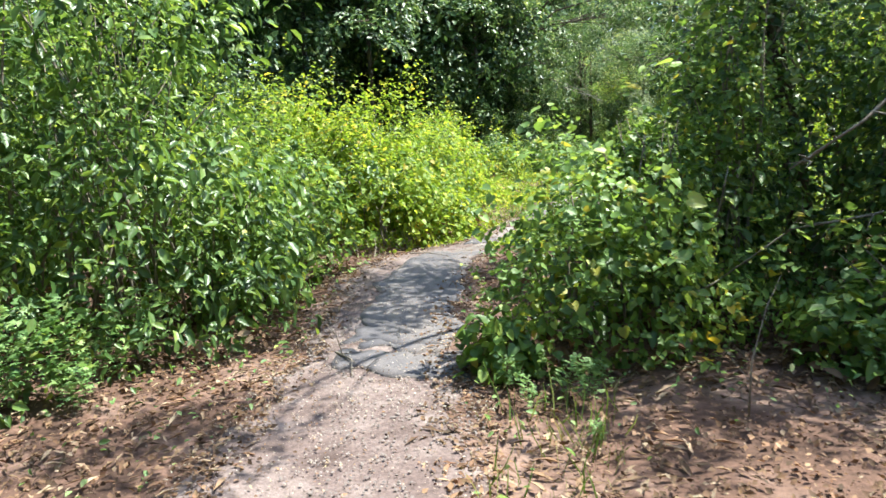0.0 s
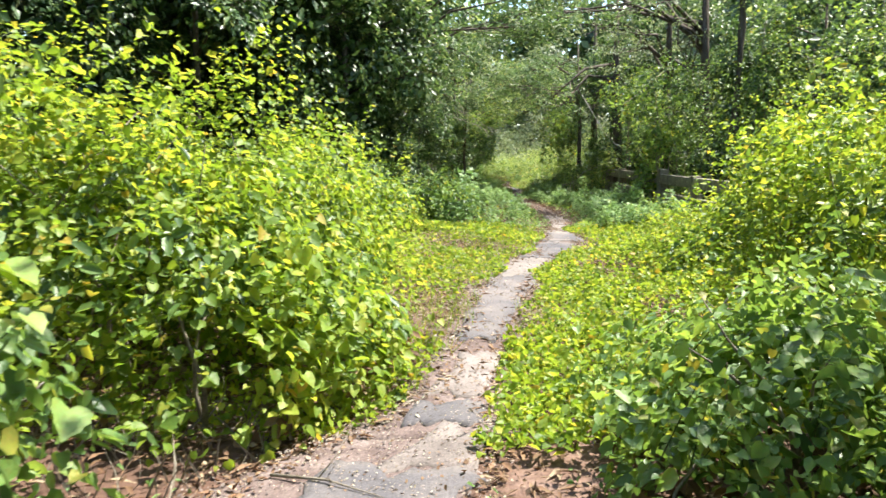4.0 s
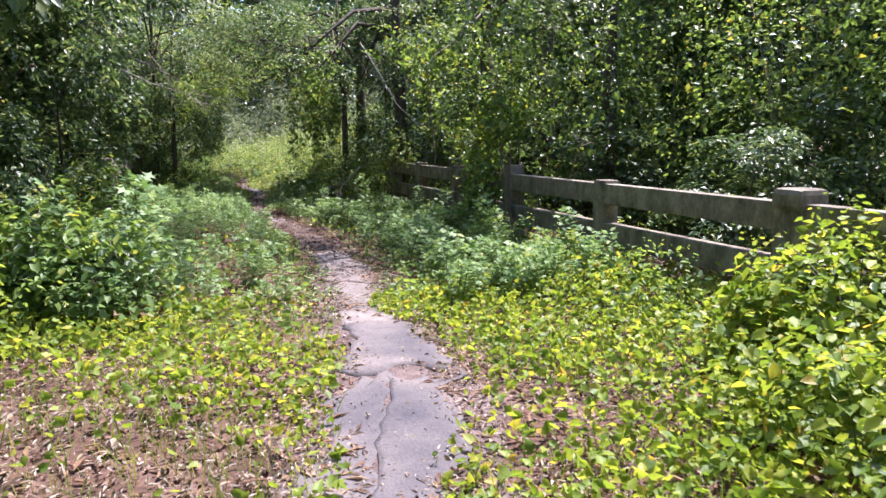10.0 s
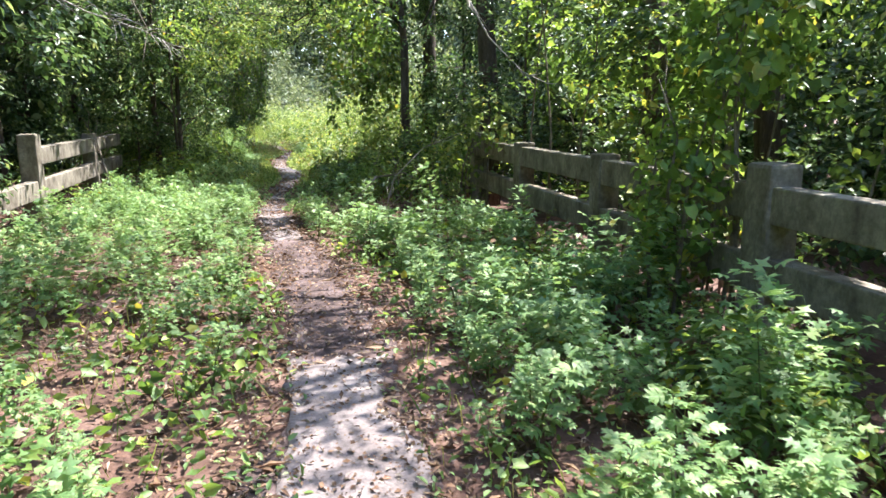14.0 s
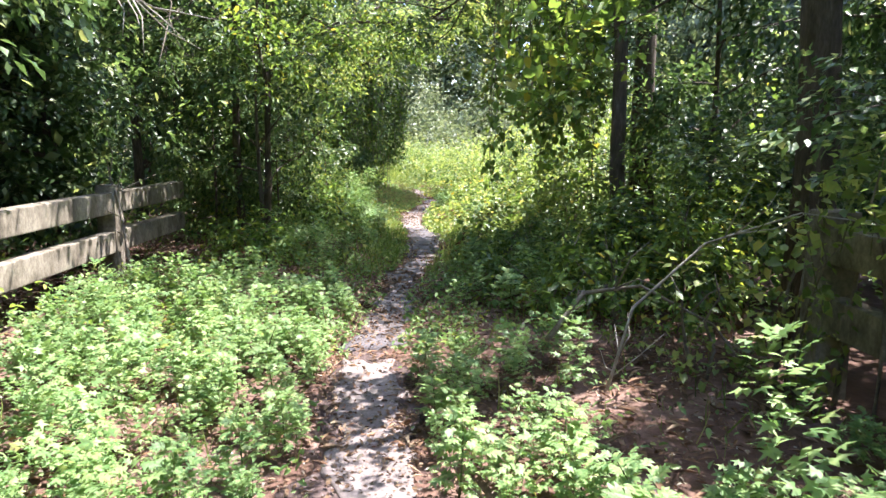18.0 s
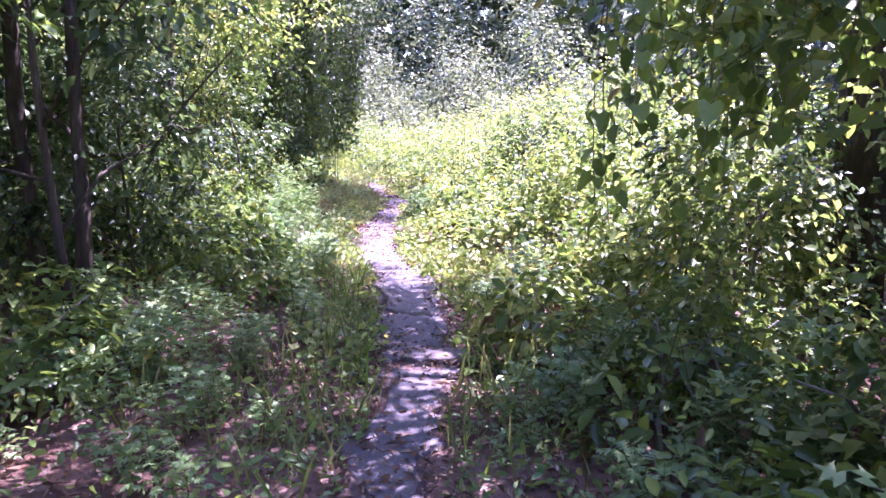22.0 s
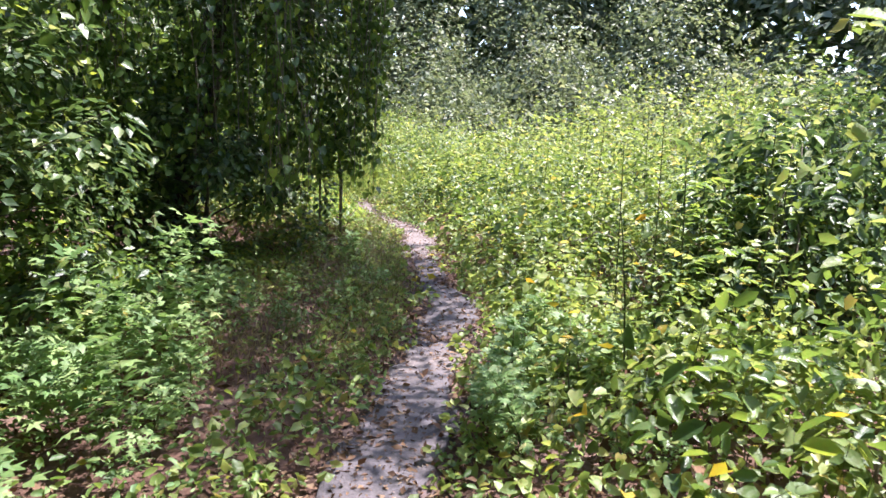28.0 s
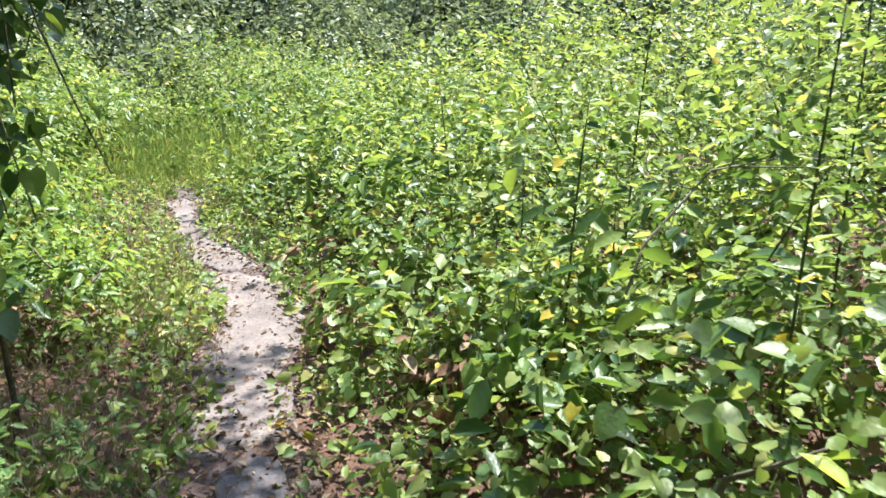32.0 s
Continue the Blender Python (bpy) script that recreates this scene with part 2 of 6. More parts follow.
# leaf shapes: across, along, out of the blade
TWO_HALVES = np.array([(0, 1, 3), (0, 3, 2), (0, 5, 1), (0, 4, 5)])
HEART = (np.array([(0, .05, -.04), (0, 1, -.22), (-.36, -.05, .13), (-.4, .5, .1), (.36, -.05, .13), (.4, .5, .1)]), TWO_HALVES)
HEART_FINE = (np.array([(0, .08, -.02), (0, .5, -.05), (0, 1, -.14), (-.26, -.06, .08), (-.46, .2, .15), (-.34, .62, .07), (.26, -.06, .08), (.46, .2, .15), (.34, .62, .07)]),
              np.array([(0, 1, 4), (0, 4, 3), (1, 2, 5), (1, 5, 4), (0, 7, 1), (0, 6, 7), (1, 8, 2), (1, 7, 8)]))
def broad_leaf():
    """A broad heart-shaped leaf with a toothed rim, folded along the midrib."""
    half = [(.14, -.08), (.34, -.02), (.46, .16), (.43, .32), (.44, .46), (.33, .58), (.3, .72), (.14, .86)]
    mid = [(0, .05), (0, .35), (0, .68), (0, 1.0)]
    v = [(x, y, -.03 - .16 * y * y) for x, y in mid]
    v += [(-x, y, .3 * x - .16 * y * y) for x, y in half] + [(x, y, .3 * x - .16 * y * y) for x, y in half]
    f = []
    for s in (0, 8):
        for a, b, c in [(0, 4, 5), (0, 5, 6), (0, 6, 1), (1, 6, 7), (1, 7, 8), (1, 8, 2), (2, 8, 9), (2, 9, 10), (2, 10, 11), (2, 11, 3)]:
            t = [q + (s if q > 3 else 0) for q in (a, b, c)]
            f.append(t if s == 0 else t[::-1])
    return np.array(v), np.array(f)[:, ::-1]


BROAD = broad_leaf()
OVAL = (np.array([(0, 0, -.03), (0, 1, -.16), (-.2, .22, .09), (-.23, .62, .06), (.2, .22, .09), (.23, .62, .06)]), TWO_HALVES)
PEBBLE = (np.array([(-.5, 0, 0), (.5, .05, 0), (0, -.4, .02), (.05, .4, 0), (0, 0, .32), (0, .05, -.3)]), np.array([(0, 2, 4), (2, 1, 4), (1, 3, 4), (3, 0, 4)]))
DIAMOND = (np.array([(0, 0, 0), (-.3, .45, .08), (0, 1, -.08), (.3, .45, .08)]), np.array([(0, 2, 1), (0, 3, 2)]))
LANCE = (np.array([(0, 0, 0), (-.11, .4, .03), (0, 1, -.18), (.11, .4, .03)]), np.array([(0, 2, 1), (0, 3, 2)]))


def lobed_leaf():
    """A feathery leaf: a midrib with pairs of narrow lobes."""
    v, f = [], []
    for y, w, up in ((0.12, .36, .16), (0.36, .44, .24), (0.58, .34, .26)):
        for s in (-1, 1):
            b = len(v)
            v += [(0, y - .12, 0), (s * w * .55, y - .04 + up * .3, .03), (s * w, y + up, -.07), (s * w * .4, y + up * .95, .02), (0, y + .12, -.01)]
            f += [(b, b + 1, b + 3), (b + 1, b + 2, b + 3), (b, b + 3, b + 4)] if s > 0 else [(b, b + 3, b + 1), (b + 1, b + 3, b + 2), (b, b + 4, b + 3)]
    b = len(v)
    v += [(0, .6, 0), (-.13, .76, .02), (0, 1.04, -.1), (.13, .76, .02)]
    f += [(b, b + 2, b + 1), (b, b + 3, b + 2)]
    return np.array(v, float), np.array(f)


LOBED = lobed_leaf()
LOBED_PLAIN = (np.array([(0, 0, 0), (.38, .16, -.05), (.09, .33, .02), (.46, .56, -.07), (.1, .62, .02), (0, 1.06, -.12), (-.1, .62, .02), (-.46, .56, -.07), (-.09, .33, .02), (-.38, .16, -.05)]),
               np.array([(0, 1, 2), (2, 3, 4), (4, 5, 6), (6, 7, 8), (8, 9, 0), (0, 2, 8), (2, 4, 8), (4, 6, 8)])[:, ::-1])
BLADE = (np.array([(-.02, 0, 0), (.02, 0, 0), (.016, .55, .06), (0, 1, .26), (-.016, .55, .06)]), np.array([(0, 1, 2), (0, 2, 4), (4, 2, 3)]))
STALK = (np.array([(-.006, 0, 0), (.006, 0, 0), (0, 1, .12), (0, .35, .01), (.1, .5, .03), (.02, .42, .02), (0, .55, .02), (-.11, .68, .05), (-.02, .62, .03), (0, .75, .05), (.08, .9, .07), (.01, .82, .06)]),
         np.array([(0, 1, 2), (3, 4, 5), (6, 7, 8), (9, 10, 11)]))
SHOOT = (np.array([(-.006, 0, 0), (.006, 0, 0), (0, 1, -.06), (0, 0, -.006), (0, 0, .006)]), np.array([(0, 1, 2), (3, 4, 2)]))


def unit(a):
    return a / np.maximum(np.linalg.norm(a, axis=-1, keepdims=True), 1e-9)


def leaves_mesh(name, shape, P, N, A, S, mat):
    """Many leaves as one mesh: P base points, N blade normals, A directions to the tip, S lengths."""
    tv, tf = shape
    N = unit(N)
    A = unit(A - (A * N).sum(1, keepdims=True) * N)
    B = np.cross(A, N)
    V = P[:, None] + S[:, None, None] * (tv[None, :, 0:1] * B[:, None] + tv[None, :, 1:2] * A[:, None] + tv[None, :, 2:3] * N[:, None])
    F = tf[None] + (np.arange(len(P)) * len(tv))[:, None, None]
    return mesh_from(name, V.reshape(-1, 3), F.reshape(-1, tf.shape[1]), mat)


def pads(C, D, R, per, g, dome=.45):
    """Leaves gathered in domed pads: C centres, D facings, R radii, per leaves in each. Points, normals, tip directions."""
    D = unit(D)
    T = unit(np.cross(D, g.normal(size=D.shape)))
    B = np.cross(D, T)
    i = np.repeat(np.arange(len(C)), per)
    a, r = g.uniform(0, 6.283, len(i)), np.sqrt(g.uniform(0, 1, len(i)))
    out = T[i] * np.cos(a)[:, None] + B[i] * np.sin(a)[:, None]
    P = C[i] + R[i, None] * (out * r[:, None] + D[i] * (g.normal(0, .13, len(i)) - dome * r * r)[:, None])
    N = unit(D[i] * .6 + out * (.5 * r)[:, None] + np.array([0, 0, .45]) + g.normal(0, .3, P.shape))
    A = unit(out * .6 + np.array([0, 0, -.55]) + g.normal(0, .45, P.shape))
    return P, N, A


def add_tube(bm, pts, radii, sides=6):
    """A tapered tube through the points."""
    rings = []
    for i, p in enumerate(pts):
        p = Vector(p)
        d = Vector(pts[min(i + 1, len(pts) - 1)]) - Vector(pts[max(i - 1, 0)])
        q = d.to_track_quat("Z", "Y")
        rings.append([bm.verts.new(p + q @ Vector((radii[i] * math.cos(a), radii[i] * math.sin(a), 0)))
                      for a in (2 * math.pi * k / sides for k in range(sides))])
    for a, b in zip(rings, rings[1:]):
        for k in range(sides):
            f = bm.faces.new((a[k], a[(k + 1) % sides], b[(k + 1) % sides], b[k]))
            f.smooth = True
    bm.faces.new(rings[0][::-1])
    bm.faces.new(rings[-1])


def add_box(bm, lo, hi, bevel=0.0):
    r = bmesh.ops.create_cube(bm, size=1.0)
    for v in r["verts"]:
        v.co = Vector([lo[i] + (v.co[i] + 0.5) * (hi[i] - lo[i]) for i in range(3)])
    if bevel:
        edges = list({e for v in r["verts"] for e in v.link_edges})
        bmesh.ops.bevel(bm, geom=edges, offset=bevel, segments=2, affect="EDGES", profile=0.6)


# ---- the plan ----
TRAIL_Y = [-4, 0, 2, 4, 5.2, 6, 7.2, 8.5, 9.0, 9.4, 10, 11.3, 12.9, 14, 15.2, 16, 17, 18, 19.5, 21, 23, 25, 27, 29, 30.5, 32, 33.2, 34.4, 35.6, 36.6, 37.7, 39.5, 40.7, 41.6, 42.1, 42.7, 43.4, 44.6, 46, 46.8, 48.1, 50, 52, 56, 62]
TRAIL_L = [1.6, 1.4, 1.2, .9, .65, .4, .05, .1, .5, .8, 1.0, 1.2, 1.35, 1.55, 1.8, 2.15, 2.35, 2.7, 2.9, 3.05, 3.15, 3.15, 3.0, 2.9, 3.0, 3.13, 3.28, 3.27, 3.22, 3.1, 3.03, 3.13, 3.33, 3.46, 3.45, 3.5, 3.36, 3.27, 3.15, 2.92, 2.5, 2.1, 1.6, .6, -.6]
TRAIL_R = [3.2, 3.0, 2.6, 2.1, 1.75, 1.55, 1.4, 1.25, 1.35, 1.5, 1.52, 1.7, 2.0, 2.2, 2.55, 2.8, 3.2, 3.38, 3.45, 3.75, 3.8, 3.8, 3.5, 3.3, 3.38, 3.45, 3.68, 3.84, 3.8, 3.62, 3.57, 3.64, 3.8, 3.86, 3.98, 4.03, 3.74, 3.7, 3.7, 3.48, 2.8, 2.4, 2.0, 1.1, 0]
WALK_Y = [-4, 0, 2, 4.2, 6, 9, 12, 15, 17.5, 20, 24, 27, 30, 33, 36, 40, 43]
WALK_X = [4, 3.1, 2.2, 1.5, 1.2, 1.2, 1.6, 2.2, 3.0, 3.4, 3.45, 3.2, 3.15, 3.4, 3.5, 3.6, 3.9]


def off_trail(x, y):
    """Metres from the trail's edge, negative on it."""
    return np.maximum(np.interp(y, TRAIL_Y, TRAIL_L) - x, x - np.interp(y, TRAIL_Y, TRAIL_R)) + 3 * np.maximum(0, y - 50.6)


def open_way(P, side=0.5, trail=0.0):
    """Which points leave the trail and the walker's headroom free."""
    x, y, z = P.T
    head = (np.abs(x - np.interp(y, WALK_Y, WALK_X)) > side) | (z < 0.3) | (z > 2.0) | (y > 43.6)
    return head & ((off_trail(x, y) > trail) | (z > 1.9))


def relief(P, freq, seed):
    """Smooth waves from -1 to 1, to break up outlines."""
    g = np.random.default_rng(seed)
    out = np.zeros(len(P))
    for _ in range(7):
        k = g.normal(size=3) * freq
        out += np.sin(P @ k + g.uniform(0, 6.28))
    return out / 3.2


def ground_z(x, y):
    """The lie of the land: nearly level, a little lower under the bridge sides."""
    d = np.maximum(off_trail(x, y), 0)
    return 0.03 * np.sin(x * 1.3 + y * 0.7) * np.minimum(d, 1) + 0.02 * np.sin(y * 1.9 - x * 0.8) * np.minimum(d, 1)


# ---- ground ----
def axis(fine_lo, fine_hi, step, far):
    mid = np.arange(fine_lo, fine_hi + 1e-6, step)
    out = np.geomspace(1, far, 14)
    return np.concatenate([fine_lo - out[::-1], mid, fine_hi + out])


gx, gy = axis(-5, 11, 0.2, 900), axis(-3, 56, 0.25, 900)
X, Y = np.meshgrid(gx, gy)
Z = ground_z(X.ravel(), Y.ravel()) - 0.012
nx, ny = len(gx), len(gy)
i = np.arange((ny - 1) * (nx - 1))
a = (i // (nx - 1)) * nx + i % (nx - 1)
ground = new("ground", mesh_from("ground", np.stack([X.ravel(), Y.ravel(), Z], 1), np.stack([a, a + 1, a + nx + 1, a + nx], 1), M_GROUND))
tagged(ground, "reddish brown leaf litter and pine straw over soil", "ground", kind="structure")

# ---- the trail ----
trail = thing("trail", "narrow broken asphalt and concrete trail, partly overgrown", "path", kind="structure")


def gravel(x0, x1, y0, y1, per_m2, seed, label):
    """Loose crumbs of stone pressed into the trail."""
    g = np.random.default_rng(seed)
    n = int((x1 - x0) * (y1 - y0) * per_m2)
    P = np.stack([g.uniform(x0, x1, n), g.uniform(y0, y1, n), np.full(n, .015)], 1)
    P = P[(off_trail(P[:, 0], P[:, 1]) < .12) & (relief(P, 2.2, seed) > -.3 + .4 * g.normal(size=n))]
    A = unit(g.normal(0, 1, P.shape) * np.array([1, 1, .2]))
    ob = new("gravel", leaves_mesh("gravel", PEBBLE, P, np.array([0, 0, 1.0]) + g.normal(0, .3, P.shape), A, .017 * (.4 + 1.2 * g.uniform(0, 1, len(P)) ** 2), M_PALE))
    tagged(ob, label, "gravel", kind="stuff")


def wob(g, n):
    """A wandering offset for a worn edge."""
    return np.convolve(g.normal(0, .1, n + 6), np.ones(4) / 4, "same")[3:-3] + g.normal(0, .02, n)


def slab(y0, y1, mat, name, z, seed, left=0.0, right=1.0, ragged=.055):
    """A worn piece of the trail between two stations and two shares of its width, with broken, wandering edges and a thin rim."""
    g = np.random.default_rng(seed)
    n = max(5, int((y1 - y0) / 0.1))
    ys = np.linspace(y0, y1, n)
    L, R = np.interp(ys, TRAIL_Y, TRAIL_L), np.interp(ys, TRAIL_Y, TRAIL_R)
    side_l, side_r = wob(g, n) * (1.3 if left < .05 else .8), wob(g, n) * (1.3 if right > .95 else .8)
    m = 13
    e0, e1 = wob(g, m) * ragged / .045, wob(g, m) * ragged / .045
    V, F = [], []
    for k in range(n):
        pull = max(0, 1 - k * .1 / .35) ** 2, max(0, 1 - (n - 1 - k) * .1 / .35) ** 2
        for j in range(m):
            q = j / (m - 1)
            x = (L[k] + (R[k] - L[k]) * left + side_l[k]) * (1 - q) + (L[k] + (R[k] - L[k]) * right + side_r[k]) * q
            V.append((x, ys[k] + pull[0] * e0[j] + pull[1] * e1[j], z + .004 * math.sin(x * 5 + ys[k] * 3)))
    top = len(V)
    F = [(k * m + j, k * m + j + 1, (k + 1) * m + j + 1, (k + 1) * m + j) for k in range(n - 1) for j in range(m - 1)]
    rim = list(range(m)) + [k * m + m - 1 for k in range(1, n)] + [(n - 1) * m + j for j in range(m - 2, -1, -1)] + [k * m for k in range(n - 2, 0, -1)]
    V += [(V[i][0], V[i][1], -.03) for i in rim]
    for i in range(len(rim)):
        i2 = (i + 1) % len(rim)
        F.append((rim[i2], rim[i], top + i, top + i2))
    ob = new(name, mesh_from(name, np.array(V), np.array(F), mat))
    ob.parent = trail
    return ob


for k, (y0, y1, mat) in enumerate([(-4, 9.3, M_EARTH), (9.1, 21.1, M_EARTH), (21.0, 36, M_LITTER), (35.9, 53, M_LITTER)]):
    slab(y0, y1, mat, "earth_bed", .003 + .001 * (k % 2), 500 + k, -.22 if k == 1 else 0.0, 1.25 if k == 1 else 1.0, .02)
gravel(-.4, 3.2, 1, 9.6, 1100, 541, "pinkish gravel crumbs over the trodden way in")
gravel(.6, 4.0, 9.6, 34, 150, 542, "crumbs of broken paving on the trail")
SLABS = {"c": (M_CONCRETE, "concrete_slab", .010), "a": (M_ASPHALT, "asphalt_slab", .016), "p": (M_PALE, "concrete_slab", .012)}
PIECES_SOUTH = [   # from, to, kind, share of the width
    (4.42, 4.78, 'a', 0.25, 0.98), (4.9, 5.2, 'a', 0.4, 0.95), (5.0, 8.75, 'a', 0.34, 0.97), (8.72, 9.25, 'p', 0.55, 1.0), (9.3, 9.62, 'a', 0.2, 0.75),
    (9.75, 10.7, 'p', 0.15, 0.8), (11.1, 14.05, 'a', 0.06, 0.88), (14.0, 15.78, 'c', 0.02, 0.95), (14.35, 14.95, 'c', -0.75, -0.02), (15.74, 17.65, 'a', 0, 0.46), (15.66, 17.6, 'a', 0.47, 1.0),
    (17.7, 18.85, 'a', 0.02, 1.0), (18.9, 20.6, 'c', 0.05, 0.95), (20.65, 22.9, 'p', 0.08, 0.88),]
PIECES_NORTH = [
    (26.9, 28.9, 'p', 0.12, 0.85), (29.2, 33.3, 'a', 0.03, 0.97), (33.35, 34.5, 'a', 0.0, 0.8), (34.55, 36.6, 'a', 0.1, 1.0),
    (36.55, 39.2, 'p', -0.1, 0.95), (39.3, 41.6, 'a', 0.08, 0.92), (41.7, 44.5, 'a', 0.12, 0.85), (44.6, 46.9, 'p', 0, 0.95), (47.0, 50.3, 'p', 0.1, 0.9),]
for k, (y0, y1, kind, lf, rt) in enumerate(PIECES_SOUTH + PIECES_NORTH):
    mat, nm, z = SLABS[kind]
    slab(y0, y1, mat, nm, z + .0015 * (k % 3), 520 + k, lf, rt)


# ---- bridge railings ----
def railing(name, label, x, posts, y0, y1, side, rails, top_from=-99):
    """Concrete posts with chamfered tops, carrying two square rails on the road side."""
    ob = thing(name, label, "railing", at=(x, posts[0][0], 0))
    for y, top, w in posts:
        bm = bmesh.new()
        add_box(bm, (-w / 2, y - posts[0][0] - w / 2, -0.1), (w / 2, y - posts[0][0] + w / 2, top), 0.025)
        post = part("post", bm, M_RAIL, ob)
        if w > .23:
            bm = bmesh.new()
            add_box(bm, (-w / 2 - .015, y - posts[0][0] - w / 2 - .015, top - .12), (w / 2 + .015, y - posts[0][0] + w / 2 + .015, top + .05), 0.045)
            part("cap", bm, M_RAIL, post)
    ys = [y0] + [p[0] for p in posts if y0 < p[0] < y1] + [y1]
    for lo, hi, nm in rails:
        for a0, b0 in zip(ys, ys[1:]):
            if nm == "top_rail" and a0 < top_from:
                continue
            bm = bmesh.new()
            add_box(bm, (-0.07 - side * 0.02, a0 + 0.105 - posts[0][0], lo), (0.07 - side * 0.02, b0 - 0.105 - posts[0][0], hi), 0.012)
            part(nm, bm, M_RAIL, ob)
    return ob


railing("bridge_railing", "weathered grey concrete bridge railing with two rails, stained and lichened", 5.97,
        [(17.4, 1.1, .25), (19.98, 1.08, .2), (22.3, 1.17, .22), (24.45, 1.09, .2), (26.5, 1.09, .2), (28.3, 1.14, .22)], 15.0, 28.3, 1, ((.83, 1.045, "top_rail"), (.41, .63, "bottom_rail")))
railing("bridge_railing", "sunlit cream concrete bridge railing with two rails, half buried in weeds", 0.22,
        [(28.6, 1.17, .22), (31.6, 1.07, .2)], 25.6, 33.8, -1, ((.78, .995, "top_rail"), (.37, .59, "bottom_rail")), 28.0)


# ---- leaf masses ----
def blob_leaves(blobs, per_m2, seed, depth=0.2, rough=0.24, freq=2.0, floor=0.03, side=0.5, trail=0.0, facing=0.7):
    """Points, normals, tip directions over the union of blobs (centre, radii), in a shell of some depth."""
    g = np.random.default_rng(seed)
    PP, NN = [], []
    for b, (cx, cy, cz, rx, ry, rz) in enumerate(blobs):
        area = 2 * math.pi * ((rx * ry) ** 1.6 / 3 + (rx * rz) ** 1.6 / 3 + (ry * rz) ** 1.6 / 3) ** (1 / 1.6) * (2 if cz > rz * .6 else 1)
        n = int(area * per_m2)
        d = unit(g.normal(size=(n, 3)))
        if cz <= rz * .6:
            d[:, 2] = np.abs(d[:, 2])
        r = 1 - np.abs(g.normal(0, depth, n))
        C, R = np.array([cx, cy, cz]), np.array([rx, ry, rz])
        base = C + d * R
        r = r * (1 + rough * relief(base, freq, seed + 1) + 0.6 * rough * relief(base, freq * 2.9, seed + 2) + 0.35 * rough * relief(base, freq * 7.5, seed + 4))
        P = C + d * R * np.maximum(r, .2)[:, None]
        keep = P[:, 2] > floor
        for q, (ax, ay, az, sx, sy, sz) in enumerate(blobs):
            if q != b:
                keep &= (((P - (ax, ay, az)) / (sx, sy, sz)) ** 2).sum(1) > 0.55
        PP.append(P[keep])
        NN.append(unit(d / R)[keep])
    P, N = np.concatenate(PP), np.concatenate(NN)
    ok = open_way(P, side, trail)
    P, N = P[ok], N[ok]
    m = len(P)
    N2 = unit(N * facing + np.array(SUN_DIR) * .4 + np.array([0, 0, 0.2]) + g.normal(0, .56, (m, 3)))
    A = unit(g.normal(0, .6, (m, 3)) + N * 0.35 - np.array([0, 0, 0.55]))
    return P, N2, A, g


